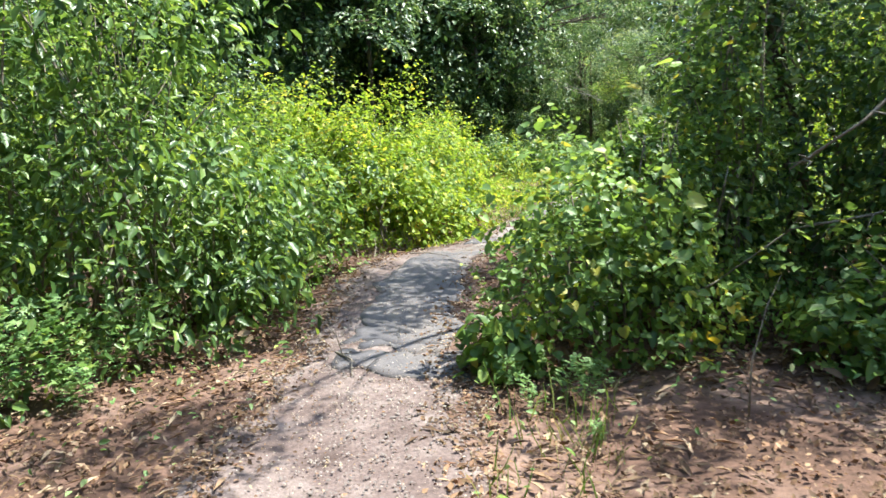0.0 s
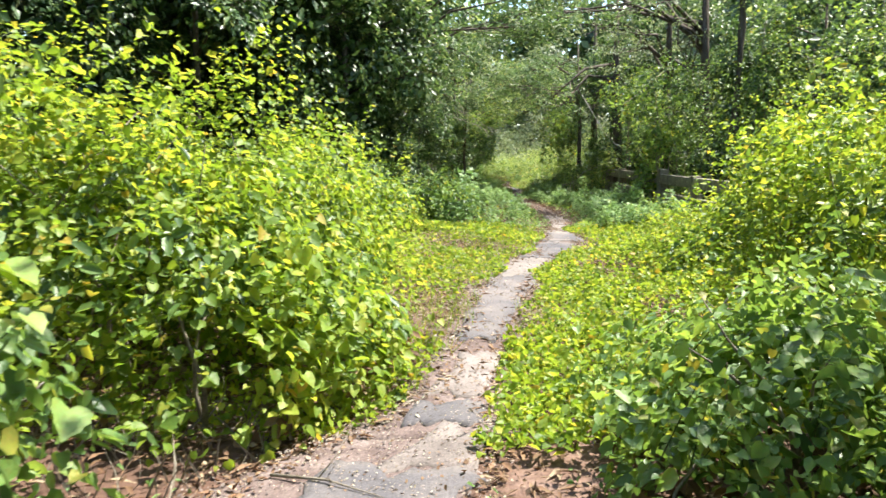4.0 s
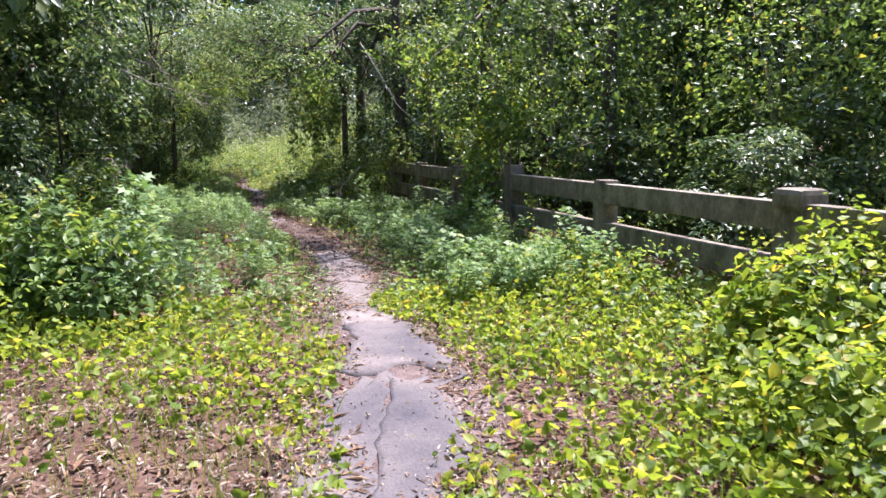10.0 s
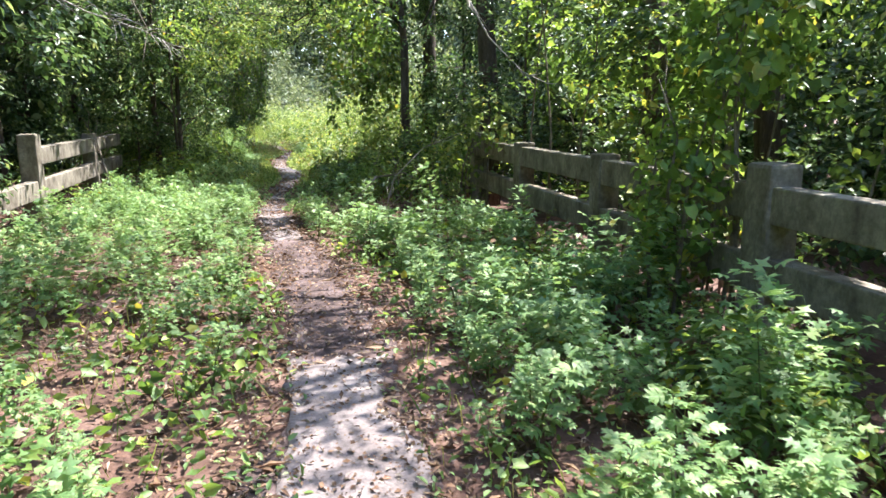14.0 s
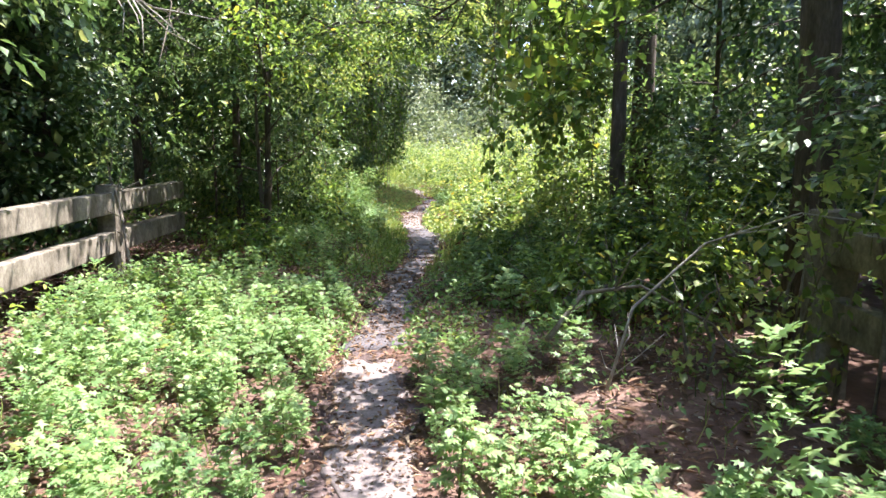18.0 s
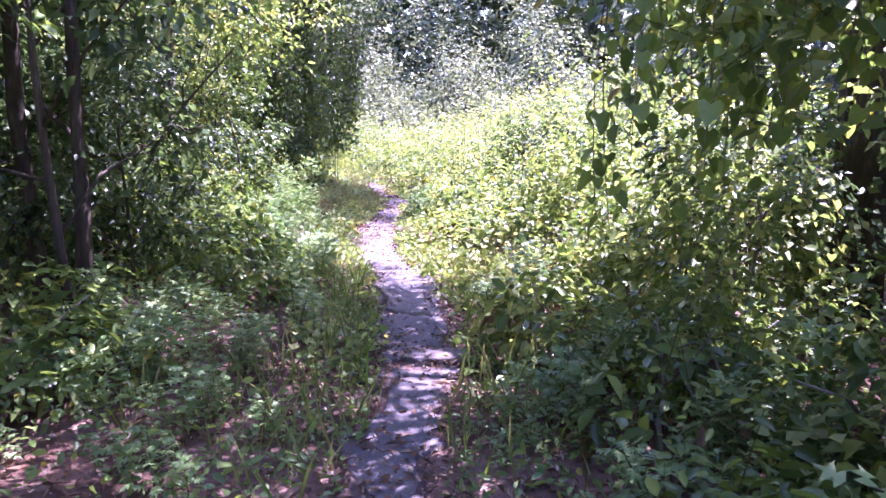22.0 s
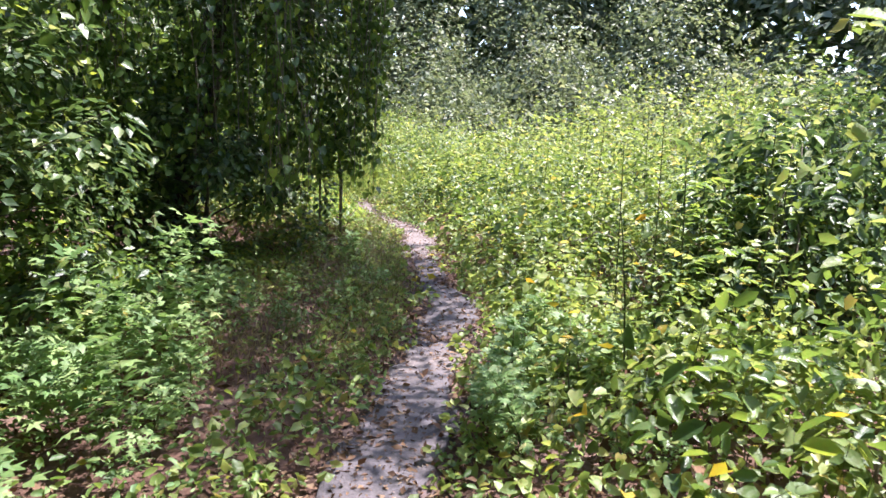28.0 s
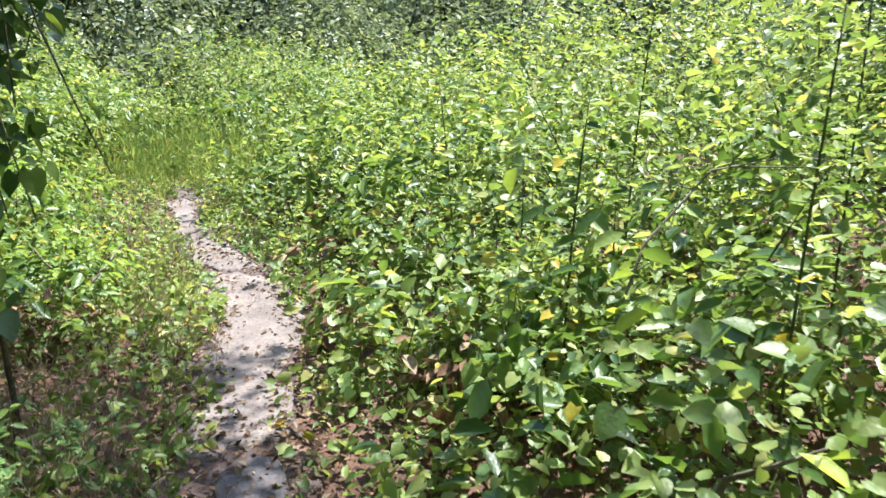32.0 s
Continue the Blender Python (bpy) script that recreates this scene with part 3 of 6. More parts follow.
def leaf_mass(name, label, category, blobs, mat, shape, size, per_m2, seed, stems=14, stem_mat=None, group="", sprigs=7, sprig_len=0.4, big=None, holes=(.85, .8), hollows=(), **kw):
    """A shrub or vine mound: arching stems inside, a thick coat of leaves, and leafy sprigs that break its outline."""
    ob = thing(name, label, category, group, at=(blobs[0][0], blobs[0][1], 0))
    O = np.array([blobs[0][0], blobs[0][1], 0])
    P, N, A, g = blob_leaves(blobs, per_m2 * .86, seed, **kw)
    hole = (relief(P, 2.6, seed + 7) > holes[0]) | (relief(P, 7.0, seed + 8) > holes[1])
    for cx, cy, cz, rx, ry, rz in hollows:
        hole |= (((P - (cx, cy, cz)) / (rx, ry, rz)) ** 2).sum(1) + .3 * relief(P, 4.0, seed + 12) < 1
    keep = ~hole | (g.uniform(0, 1, len(P)) < .15)
    P, N, A = P[keep], N[keep], A[keep]
    S = size * (.4 + .95 * g.uniform(0, 1, len(P)) ** 1.3) * (1 + .25 * relief(P, 1.5, seed + 9))
    # sprigs: short shoots with alternate leaves
    B, BN, _, g2 = blob_leaves(blobs, sprigs, seed + 3, **(kw | {"depth": .03}))
    m = len(B)
    D = unit(BN * .8 + np.array([0, 0, .55]) + g2.normal(0, .45, (m, 3)))
    Ln = sprig_len * g2.uniform(.4, 1.3, m)
    Q, QN, QA, QS = [], [], [], []
    for j in range(7):
        k = (j + 1) / 7
        bend = np.array([0, 0, -.25]) * k * k
        side = unit(np.cross(D, np.array([0, 0, 1.0])) + 1e-3) * (1 if j % 2 else -1)
        Q.append(B + (D + bend) * (Ln * k)[:, None])
        QN.append(unit(np.array([0, 0, 1.0]) + g2.normal(0, .35, (m, 3))))
        QA.append(unit(side + D * .5 + g2.normal(0, .25, (m, 3)) + np.array([0, 0, -.2])))
        QS.append(size * g2.uniform(.7, 1.2, m) * (1.15 - .55 * k))
    Q, QN, QA, QS = np.concatenate(Q), np.concatenate(QN), np.concatenate(QA), np.concatenate(QS)
    ok = open_way(Q, kw.get("side", .5), 0.0)
    P, N, A, S = (np.concatenate(v) for v in ((P, Q[ok]), (N, QN[ok]), (A, QA[ok]), (S, QS[ok])))
    d = off_trail(P[:, 0], P[:, 1])
    close, remote = (d < 1.2) & (shape is HEART), d > 3.0
    for some, form in ((close, HEART_FINE), (~close & ~remote, shape), (remote, DIAMOND)):
        if some.any():
            lv = new("leaves", leaves_mesh("leaves", form, (P - O)[some], N[some], A[some], S[some], mat))
            lv.parent = ob
            tagged(lv, kind="stuff")
    ok = open_way(B + D * Ln[:, None], kw.get("side", .5), 0.0)
    sp = new("greenery", leaves_mesh("greenery", SHOOT, (B - O - D * .1)[ok], np.cross(D, np.array([.3, .5, 0]))[ok], D[ok], Ln[ok] + .1, M_STEM))
    sp.parent = ob
    tagged(sp, kind="stuff")
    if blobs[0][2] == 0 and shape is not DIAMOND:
        # added inner layer: dark leaves put shade into the gaps; withered growth low down
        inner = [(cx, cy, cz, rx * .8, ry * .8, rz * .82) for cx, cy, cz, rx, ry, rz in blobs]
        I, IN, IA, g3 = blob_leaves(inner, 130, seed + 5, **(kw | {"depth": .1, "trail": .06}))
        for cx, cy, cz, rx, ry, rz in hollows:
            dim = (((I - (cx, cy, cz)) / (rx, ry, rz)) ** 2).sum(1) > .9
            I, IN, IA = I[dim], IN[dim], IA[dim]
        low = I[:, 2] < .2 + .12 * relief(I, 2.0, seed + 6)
        for some, nm, m_in in ((low, "withered_growth", M_DEAD), (~low, "inner_leaves", M_GLOSSY_SHADE)):
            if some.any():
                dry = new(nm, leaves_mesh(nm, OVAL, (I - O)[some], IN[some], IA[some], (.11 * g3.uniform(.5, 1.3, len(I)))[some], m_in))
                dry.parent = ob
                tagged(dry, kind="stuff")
    if big:
        count, length, (x0, x1, y0, y1) = big
        some = (P[:, 0] > x0) & (P[:, 0] < x1) & (P[:, 1] > y0) & (P[:, 1] < y1)
        base = leaves_mesh("leaf", BROAD, np.zeros((1, 3)), np.array([[0, 0, 1.0]]), np.array([[0, 1.0, 0]]), np.ones(1), mat)
        for i in g.permutation(np.flatnonzero(some))[:count]:
            nz = Vector(unit(N[i] + np.array([0, 0, .4])))
            ay = (Vector(A[i]) - nz * Vector(A[i]).dot(nz)).normalized()
            m3 = Matrix((ay.cross(nz), ay, nz)).transposed() * (length * g.uniform(.6, 1.2))
            leaf = new("leaf", base)
            leaf.parent = ob
            leaf.matrix_basis = Matrix.Translation(Vector(P[i] - O) + nz * .03) @ m3.to_4x4()
    for _ in range(stems):
        cx, cy, cz, rx, ry, rz = blobs[g.integers(len(blobs))]
        a, rr = g.uniform(0, 6.28), g.uniform(.2, .8)
        ex, ey, ez = cx + rx * rr * math.cos(a), cy + ry * rr * math.sin(a), cz + rz * math.sqrt(1 - rr * rr) * .97
        sx, sy = cx + g.normal(0, .25) * rx, cy + g.normal(0, .25) * ry
        pts = [(sx + (ex - sx) * k ** 1.6 - O[0] + g.normal(0, .03), sy + (ey - sy) * k ** 1.6 - O[1] + g.normal(0, .03), -0.03 + (ez + .03) * k ** .8) for k in (0, .25, .5, .75, 1)]
        if open_way(np.array(pts) + O, .4).all():
            bm = bmesh.new()
            w = g.uniform(.7, 1.3)
            add_tube(bm, pts, [.014 * w, .012 * w, .009 * w, .006 * w, .003], 5)
            part("stem", bm, stem_mat or M_TWIG, ob)
    return ob


LEFT_THICKET = [(-0.95, 5.1, 0, 1.5, 1.3, 2.5), (-2.3, 4.0, 0, 1.7, 1.3, 3.4), (-1.0, 6.7, 0, 1.0, 1.1, 1.7), (-2.8, 7.0, 0, 1.9, 1.7, 3.2), (-1.2, 5.0, 2.5, 1.5, 1.2, .9)]
leaf_mass("thicket", "dense dark green broadleaf thicket with glossy leaves beside the trail", "shrub", LEFT_THICKET, M_GLOSSY_SHADE, OVAL, .08, 440, 11, 60, rough=.38, holes=(.5, .45))
leaf_mass("shrub", "bright green vine-covered shrub at the trail's edge", "shrub", [(-.3, 5.9, 0, .6, .8, 1.3), (-.5, 7.4, 0, .65, .8, 1.25)], M_SHRUB, HEART, .075, 400, 36, 16, side=.45, holes=(.5, .5), hollows=((-.3, 8.1, .3, .5, .4, .45),), big=(60, .12, (-.8, .5, 5.0, 8.2)))
leaf_mass("shrub", "leafy green shrub with heart-shaped leaves leaning over the trail", "shrub",
          [(2.8, 4.95, 0, .8, .6, 1.25), (3.4, 5.5, 0, .6, .6, 1.6), (3.15, 6.3, 1.0, .5, .7, .6), (2.15, 8.15, 0, .35, .45, .5), (3.75, 5.8, 0, .5, .6, 2.7), (2.7, 8.6, 0, .62, .8, 1.1), (3.1, 9.5, 0, 1.0, 1.0, .8)], M_SHRUB, HEART, .06, 700, 12, 40, side=.4, big=(140, .1, (1.8, 3.6, 4.3, 7.4)))
# tree-leaf green instead of shrub green puts the hollow's shade into the colour
leaf_mass("thicket", "tall shaded thicket of vines and branches over bare soil", "shrub", [(4.6, 7.4, 0, 1.5, 1.3, 3.0), (5.9, 6.2, 0, 1.3, 1.3, 3.0), (4.15, 7.6, 0, .8, .8, 2.5)], M_TREE, HEART, .08, 480, 13, 40)
# added in dark leaf, so the hollow's shade is partly painted
leaf_mass("thicket", "dark tangled thicket behind the hollow", "shrub", [(5.3, 6.1, 0, 1.0, .8, 2.6), (6.4, 5.2, 0, .9, .9, 2.4)], M_GLOSSY_SHADE, OVAL, .08, 360, 27, 30)
leaf_mass("vine_mound", "sunlit mound of yellow-green grape vine beside the trail", "vine",
          [(-0.9, 9.9, 0, 1.3, 1.3, 1.9), (-0.6, 11.6, 0, 1.25, 1.6, 1.85), (-2.6, 10.6, 0, 2.0, 2.2, 2.2), (-0.7, 13.9, 0, 1.1, 1.7, 1.7), (-3.0, 13.6, 0, 2.0, 2.0, 1.6), (0.25, 10.4, 0, .7, 1.3, .8), (-0.1, 9.2, 0, .6, .6, .8)],
          M_VINE, HEART, .068, 740, 14, 30, hollows=((-.3, 8.75, .35, .65, .5, .5), (-.15, 9.5, .3, .5, .4, .4)), big=(50, .09, (-.6, .9, 9.0, 12.5)))
leaf_mass("vine_mound", "low sunlit tangle of vine at the edge of the wood", "vine", [(-0.4, 18.9, 0, .9, 1.0, 1.2), (-1.8, 17.4, 0, 1.4, 1.6, 1.5), (-1.1, 16.0, 0, .9, 1.2, 1.0)], M_VINE, HEART, .06, 760, 35, 16)
leaf_mass("vine_mound", "tall bright vine mound with a dark hollow at its foot", "vine",
          [(5.0, 12.0, 0, 1.1, 1.6, 2.0), (5.3, 13.7, 0, 1.35, 1.3, 2.0), (7.2, 11.5, 0, 2.0, 2.5, 3.0), (5.7, 15.2, 0, 1.15, 1.2, 1.75), (5.6, 16.6, 0, .9, .9, .95), (5.3, 10.2, 0, 1.4, 1.4, .8), (7.2, 15.0, 0, 1.4, 2.0, 1.8), (3.9, 11.2, 0, .8, 1.3, .4), (4.35, 13.3, 0, .95, 1.7, .85), (4.7, 15.2, 0, .9, 1.3, .75)],
          M_VINE, HEART, .066, 720, 15, 30, big=(60, .085, (3.2, 5.4, 9.6, 13.5)))
leaf_mass("vine_bank", "sunny bank of pale green vine sloping up from the trail", "vine",
          [(6.3, 37.3, 0, 1.6, 1.7, 1.55), (5.1, 37.4, 0, 1.0, 1.6, .55), (4.5, 37.4, 0, .7, 1.4, .32), (5.0, 35.3, 0, .6, .7, .3), (7.6, 39.6, 0, 2.0, 2.0, 2.1), (5.4, 39.6, 0, 1.3, 1.4, .85), (6.9, 35.2, 0, 1.3, 1.3, 1.9)], M_VINE_PALE, HEART, .066, 580, 16, 20, rough=.4, depth=.28, holes=(.55, .55), hollows=((5.8, 36.7, .3, .55, .4, .5), (6.5, 36.0, .6, .6, .4, .4), (5.3, 38.6, .4, .35, .3, .4), (6.3, 38.1, .9, .3, .4, .4)), big=(90, .095, (4.2, 6.4, 36.0, 40)))
leaf_mass("vine_bank", "broad sunlit vine bank with drying leaves along the trail", "vine",
          [(6.6, 44.3, 0, 2.3, 2.2, 1.2), (5.6, 47.6, 0, 2.0, 2.2, 1.15), (4.95, 43.9, 0, 1.05, 1.3, .62), (4.5, 43.6, 0, .6, 1.2, .35), (5.0, 41.3, 0, .9, 1.2, .5), (4.55, 45.6, 0, .9, 1.2, .55), (4.3, 47.2, 0, .85, 1.0, .6), (3.7, 49.0, 0, .9, 1.1, .7)], M_VINE_PALE, HEART, .056, 700, 17, 20, rough=.42, depth=.3, holes=(.58, .58), hollows=((5.3, 42.9, .4, .3, .25, .4), (6.6, 43.2, .9, .35, .3, .35), (5.9, 44.2, .8, .3, .35, .3)), big=(45, .08, (4.2, 5.8, 41.5, 45)))
leaf_mass("vine_bank", "far rise of sunlit vine above the bend", "vine", [(8.8, 46.4, 0, 2.6, 3.0, 2.2), (5.6, 51, 0, 2.6, 2.5, 1.5), (8.4, 51.5, 0, 3.0, 3.0, 2.3)], M_VINE_PALE, DIAMOND, .10, 330, 25, 8)
# fills the bank's shaded hollow; the darker leaf puts that shade into the colour
leaf_mass("shrub", "dark blue-green shaded shrub on the vine bank", "shrub", [(6.1, 42.0, 0, .75, .8, 1.5), (7.0, 42.6, 0, 1.1, 1.0, 1.9), (8.0, 42.8, 0, 1.2, 1.2, 1.9)], M_TREE, OVAL, .10, 420, 18, 16)
# the tree's backlit darkness is put into the colour with a darker leaf
leaf_mass("hanging_tree", "dark tree hung with drooping vines beside the bend", "tree",
          [(1.55, 44.6, 2.3, 1.3, 1.1, 1.9), (2.35, 44.9, 2.5, .75, .9, 1.5), (0.6, 43.2, 2.5, 1.3, 1.3, 2.4), (0.2, 41.2, 2.4, 1.3, 1.4, 2.3), (0.3, 45.6, 3, 1.4, 1.4, 2.4), (2.5, 44.5, 1.7, .45, .6, 1.0)], M_GLOSSY_SHADE, HEART, .075, 230, 19, 6, depth=.3)
leaf_mass("vine_tangle", "bright trailing vine over the soil below the shrub", "vine", [(2.2, 7.2, 0, .4, .5, .3), (2.75, 6.9, 0, .45, .5, .35), (2.45, 6.3, 0, .35, .35, .3), (2.9, 7.7, 0, .5, .5, .6)], M_SHRUB, HEART, .07, 260, 47, 6, side=.4, holes=(.4, .4), sprigs=12)
leaf_mass("shrub", "low leafy shrub at the wood's edge", "shrub", [(1.0, 19.4, 0, .6, .5, .85), (.5, 19.9, 0, .6, .6, 1.0)], M_SHRUB, HEART, .075, 260, 46, 10, depth=.3, sprigs=9)


def vine_strands(label, x0, x1, y0, y1, top, low, count, seed, size, mat):
    """Thin vine stems that hang from a bough, each with heart-shaped leaves along it, some with a side shoot."""
    g = np.random.default_rng(seed)
    ob = thing("vine_curtain", label, "vine", at=((x0 + x1) / 2, (y0 + y1) / 2, 0))
    O = np.array([(x0 + x1) / 2, (y0 + y1) / 2, 0])
    P, N, A = [], [], []
    for _ in range(count):
        x, y = g.uniform(x0, x1), g.uniform(y0, y1)
        z1 = low + .8 * g.uniform(0, 1) ** 1.4 + .25 * math.sin(3.1 * x + 1.7 * y)
        z0 = top + g.uniform(-.3, .3)
        w, ph, lean = g.uniform(.02, .07), g.uniform(0, 6.28), g.normal(0, .12, 2)
        ks = np.linspace(0, 1, 9)
        C = np.stack([x + lean[0] * ks + w * np.sin(ph + 5 * ks), y + lean[1] * ks + w * np.cos(ph + 4 * ks), z0 + (z1 - z0) * ks], 1)
        ok = open_way(C, .5, .0)
        last = int(np.argmin(ok)) if not ok.all() else len(ks)
        if last < 3:
            continue
        bm = bmesh.new()
        add_tube(bm, [tuple(c - O) for c in C[:last]], list(np.linspace(.007, .0025, last)), 4)
        part("stem", bm, M_TWIG, ob)
        n = int((C[0, 2] - C[last - 1, 2]) * 15)
        kk = np.sort(g.uniform(.15, 1, n)) * (last - 1)
        i = np.minimum(kk.astype(int), last - 2)
        p = C[i] + (C[i + 1] - C[i]) * (kk - i)[:, None]
        out = unit(np.stack([g.normal(size=n), g.normal(size=n), g.normal(0, .3, n)], 1))
        P.append(p + out * g.uniform(.02, .09, (n, 1)))
        N.append(unit(out * .8 + np.array([0, 0, .5]) + g.normal(0, .25, (n, 3))))
        A.append(unit(out * .4 + np.array([0, 0, -.9]) + g.normal(0, .2, (n, 3))))
    P, N, A = np.concatenate(P), np.concatenate(N), np.concatenate(A)
    lv = new("leaves", leaves_mesh("leaves", HEART_FINE, P - O, N, A, size * g.uniform(.55, 1.3, len(P)), mat))
    lv.parent = ob
    tagged(lv, kind="stuff")
    return ob


# first and last strands: backlit shade is put into their dark leaf colour
vine_strands("dark heart-leaved vines hanging in strands from the tree at the bend", 1.5, 3.1, 43.7, 44.6, 3.2, .62, 58, 451, .07, M_GLOSSY_SHADE)
vine_strands("heart-leaved vine strands hanging from the shade tree", 4.3, 5.6, 31.9, 33.2, 3.3, 1.0, 34, 453, .085, M_SHRUB)
vine_strands("leafy vine strands trailing from the dim tree", .7, 2.5, 42.3, 43.5, 3.3, .8, 60, 452, .07, M_GLOSSY_SHADE)
leaf_mass("leafy_bough", "sunlit leafy boughs of a young tree", "tree", [(1.2, 39.0, 2.9, .9, .8, .7), (0.5, 38.6, 3.2, .9, .9, .8), (0.9, 38.9, 1.9, .7, .7, .7)], M_VINE_PALE, OVAL, .08, 260, 34, 9, M_BARK, depth=.35)


leaf_mass("vine_curtain", "sunlit vines hanging over the shaded railing", "vine", [(6.65, 25.0, 2.0, .65, 1.0, 1.1), (6.75, 26.9, 2.1, .7, 1.2, 1.1), (6.1, 25.9, 3.1, 1.0, 1.2, .7)], M_SHRUB, HEART, .08, 95, 20, 8, depth=.35)
# same curtain further south in a darker leaf, its shade put into the colour
leaf_mass("vine_curtain", "leafy vines hanging behind the railing", "vine", [(6.9, 22.0, 2.0, .8, 1.0, 1.2), (6.8, 23.6, 2.1, .75, .9, 1.1), (6.1, 22.9, 3.1, 1.0, 1.0, .7)], M_GLOSSY_SHADE, HEART, .075, 150, 33, 8, depth=.35)
leaf_mass("shrub", "low weedy shrub half hiding the railing", "shrub", [(5.3, 23.4, 0, .55, .9, .42), (5.4, 25.4, 0, .4, .7, .35), (5.3, 21.4, 0, .5, .8, .6), (5.3, 19.8, 0, .5, .7, .6), (5.4, 18.4, 0, .5, .8, .5)], M_SHRUB, OVAL, .06, 460, 21, 12)
leaf_mass("shrub", "broad-leaved shrub at the edge of the dark hollow", "shrub", [(4.5, 4.75, 0, .7, .55, .8), (5.3, 4.6, 0, .7, .6, .7), (2.25, 4.55, 0, .35, .3, .38)], M_SHRUB, HEART, .08, 480, 26, 14)
leaf_mass("shrub", "shaded low shrubs and saplings under the trees", "shrub", [(1.4, 33.3, 0, .7, .9, .6), (2.05, 35.3, 0, .7, 1.0, .8), (0.6, 35.8, 0, 1.0, 1.0, 1.4), (1.3, 37.2, 0, .9, .9, 1.2)], M_SHRUB, OVAL, .07, 480, 22, 30)
leaf_mass("shrub", "sapling shrub hung with vine leaves", "shrub", [(4.9, 32.5, 0, .42, .5, .8), (5.5, 33.4, 0, .7, .8, 1.2), (5.5, 34.8, 0, .9, .9, .9), (5.1, 31.2, 0, .6, .6, .6), (4.4, 33.5, 0, .5, .9, .55)], M_VINE_PALE, HEART, .062, 420, 23, 24)
leaf_mass("hanging_vine", "spray of broad vine leaves hanging from a bough", "vine", [(4.75, 32.6, 2.5, .6, .7, .7), (5.2, 32.2, 1.9, .5, .6, .6)], M_VINE_PALE, HEART, .095, 40, 28, 0, depth=.4, sprigs=8, big=(24, .13, (4.0, 5.8, 31.5, 33.4)))
leaf_mass("shrub", "deep green shaded undergrowth beside the narrow path", "shrub", [(4.5, 30.9, 0, .6, .7, .5), (4.6, 32.2, 0, .6, .8, .6), (5.3, 31.6, 0, .8, .8, .9)], M_GLOSSY_SHADE, OVAL, .07, 520, 29, 12)
leaf_mass("shrub", "dark shaded shrubs past the end of the railing", "shrub", [(4.9, 30.0, 0, .6, .6, .85), (5.7, 29.9, 0, .7, .6, 1.2), (6.4, 30.6, 0, .8, .8, 1.7), (5.6, 31.0, 0, .7, .7, 1.3)], M_SHRUB, OVAL, .075, 380, 37, 16)
leaf_mass("hanging_vine", "backlit vine leaves hanging beside the trail", "vine", [(4.15, 28.45, 2.3, .3, .35, .85), (4.5, 28.8, 2.7, .45, .45, .9)], M_SHRUB, HEART, .075, 90, 40, 0, depth=.4, sprigs=9)
leaf_mass("vine_curtain", "sunlit vines climbing the trees behind the railing", "vine", [(8.6, 20.6, 1.8, 1.1, 1.3, 2.0), (9.0, 18.6, 2.2, 1.2, 1.2, 2.4), (8.4, 22.6, 2.6, .9, 1.0, 2.2)], M_SHRUB, HEART, .085, 230, 43, 14, depth=.3, rough=.4)
leaf_mass("vine_tangle", "leafy vine clambering over the railing", "vine", [(5.72, 22.85, 1.0, .33, .42, .85), (5.9, 22.6, 1.9, .4, .5, .5)], M_SHRUB, HEART, .075, 300, 44, 6, depth=.3)
leaf_mass("vine_tangle", "straggling vine over the end of the shaded railing", "vine", [(5.65, 28.2, .65, .35, .5, .65), (5.3, 28.5, .35, .45, .5, .4), (5.9, 27.5, 1.2, .3, .7, .4)], M_VINE_PALE, HEART, .065, 110, 38, 8, depth=.35, sprigs=9)
leaf_mass("shrub", "shaded shrubs crowding the far side of the bridge", "shrub", [(.0, 22.6, 0, .9, .9, 1.35), (-.7, 21.4, 0, .9, .9, 1.5), (.85, 23.1, 0, .5, .7, 1.25), (.4, 24.2, 0, .6, .7, 1.2), (-.4, 24.6, 0, .8, .8, 1.5)], M_SHRUB, OVAL, .075, 420, 39, 16)
leaf_mass("shrub", "dim low growth under the hanging tree", "shrub", [(1.6, 43.0, 0, .9, .9, .6), (2.2, 44.2, 0, .6, .8, .45), (1.2, 41.2, 0, .8, 1.0, .9), (2.3, 46.3, 0, .5, .9, .5), (1.4, 47.6, 0, .8, 1.1, .8)], M_SHRUB, OVAL, .065, 480, 24, 14)


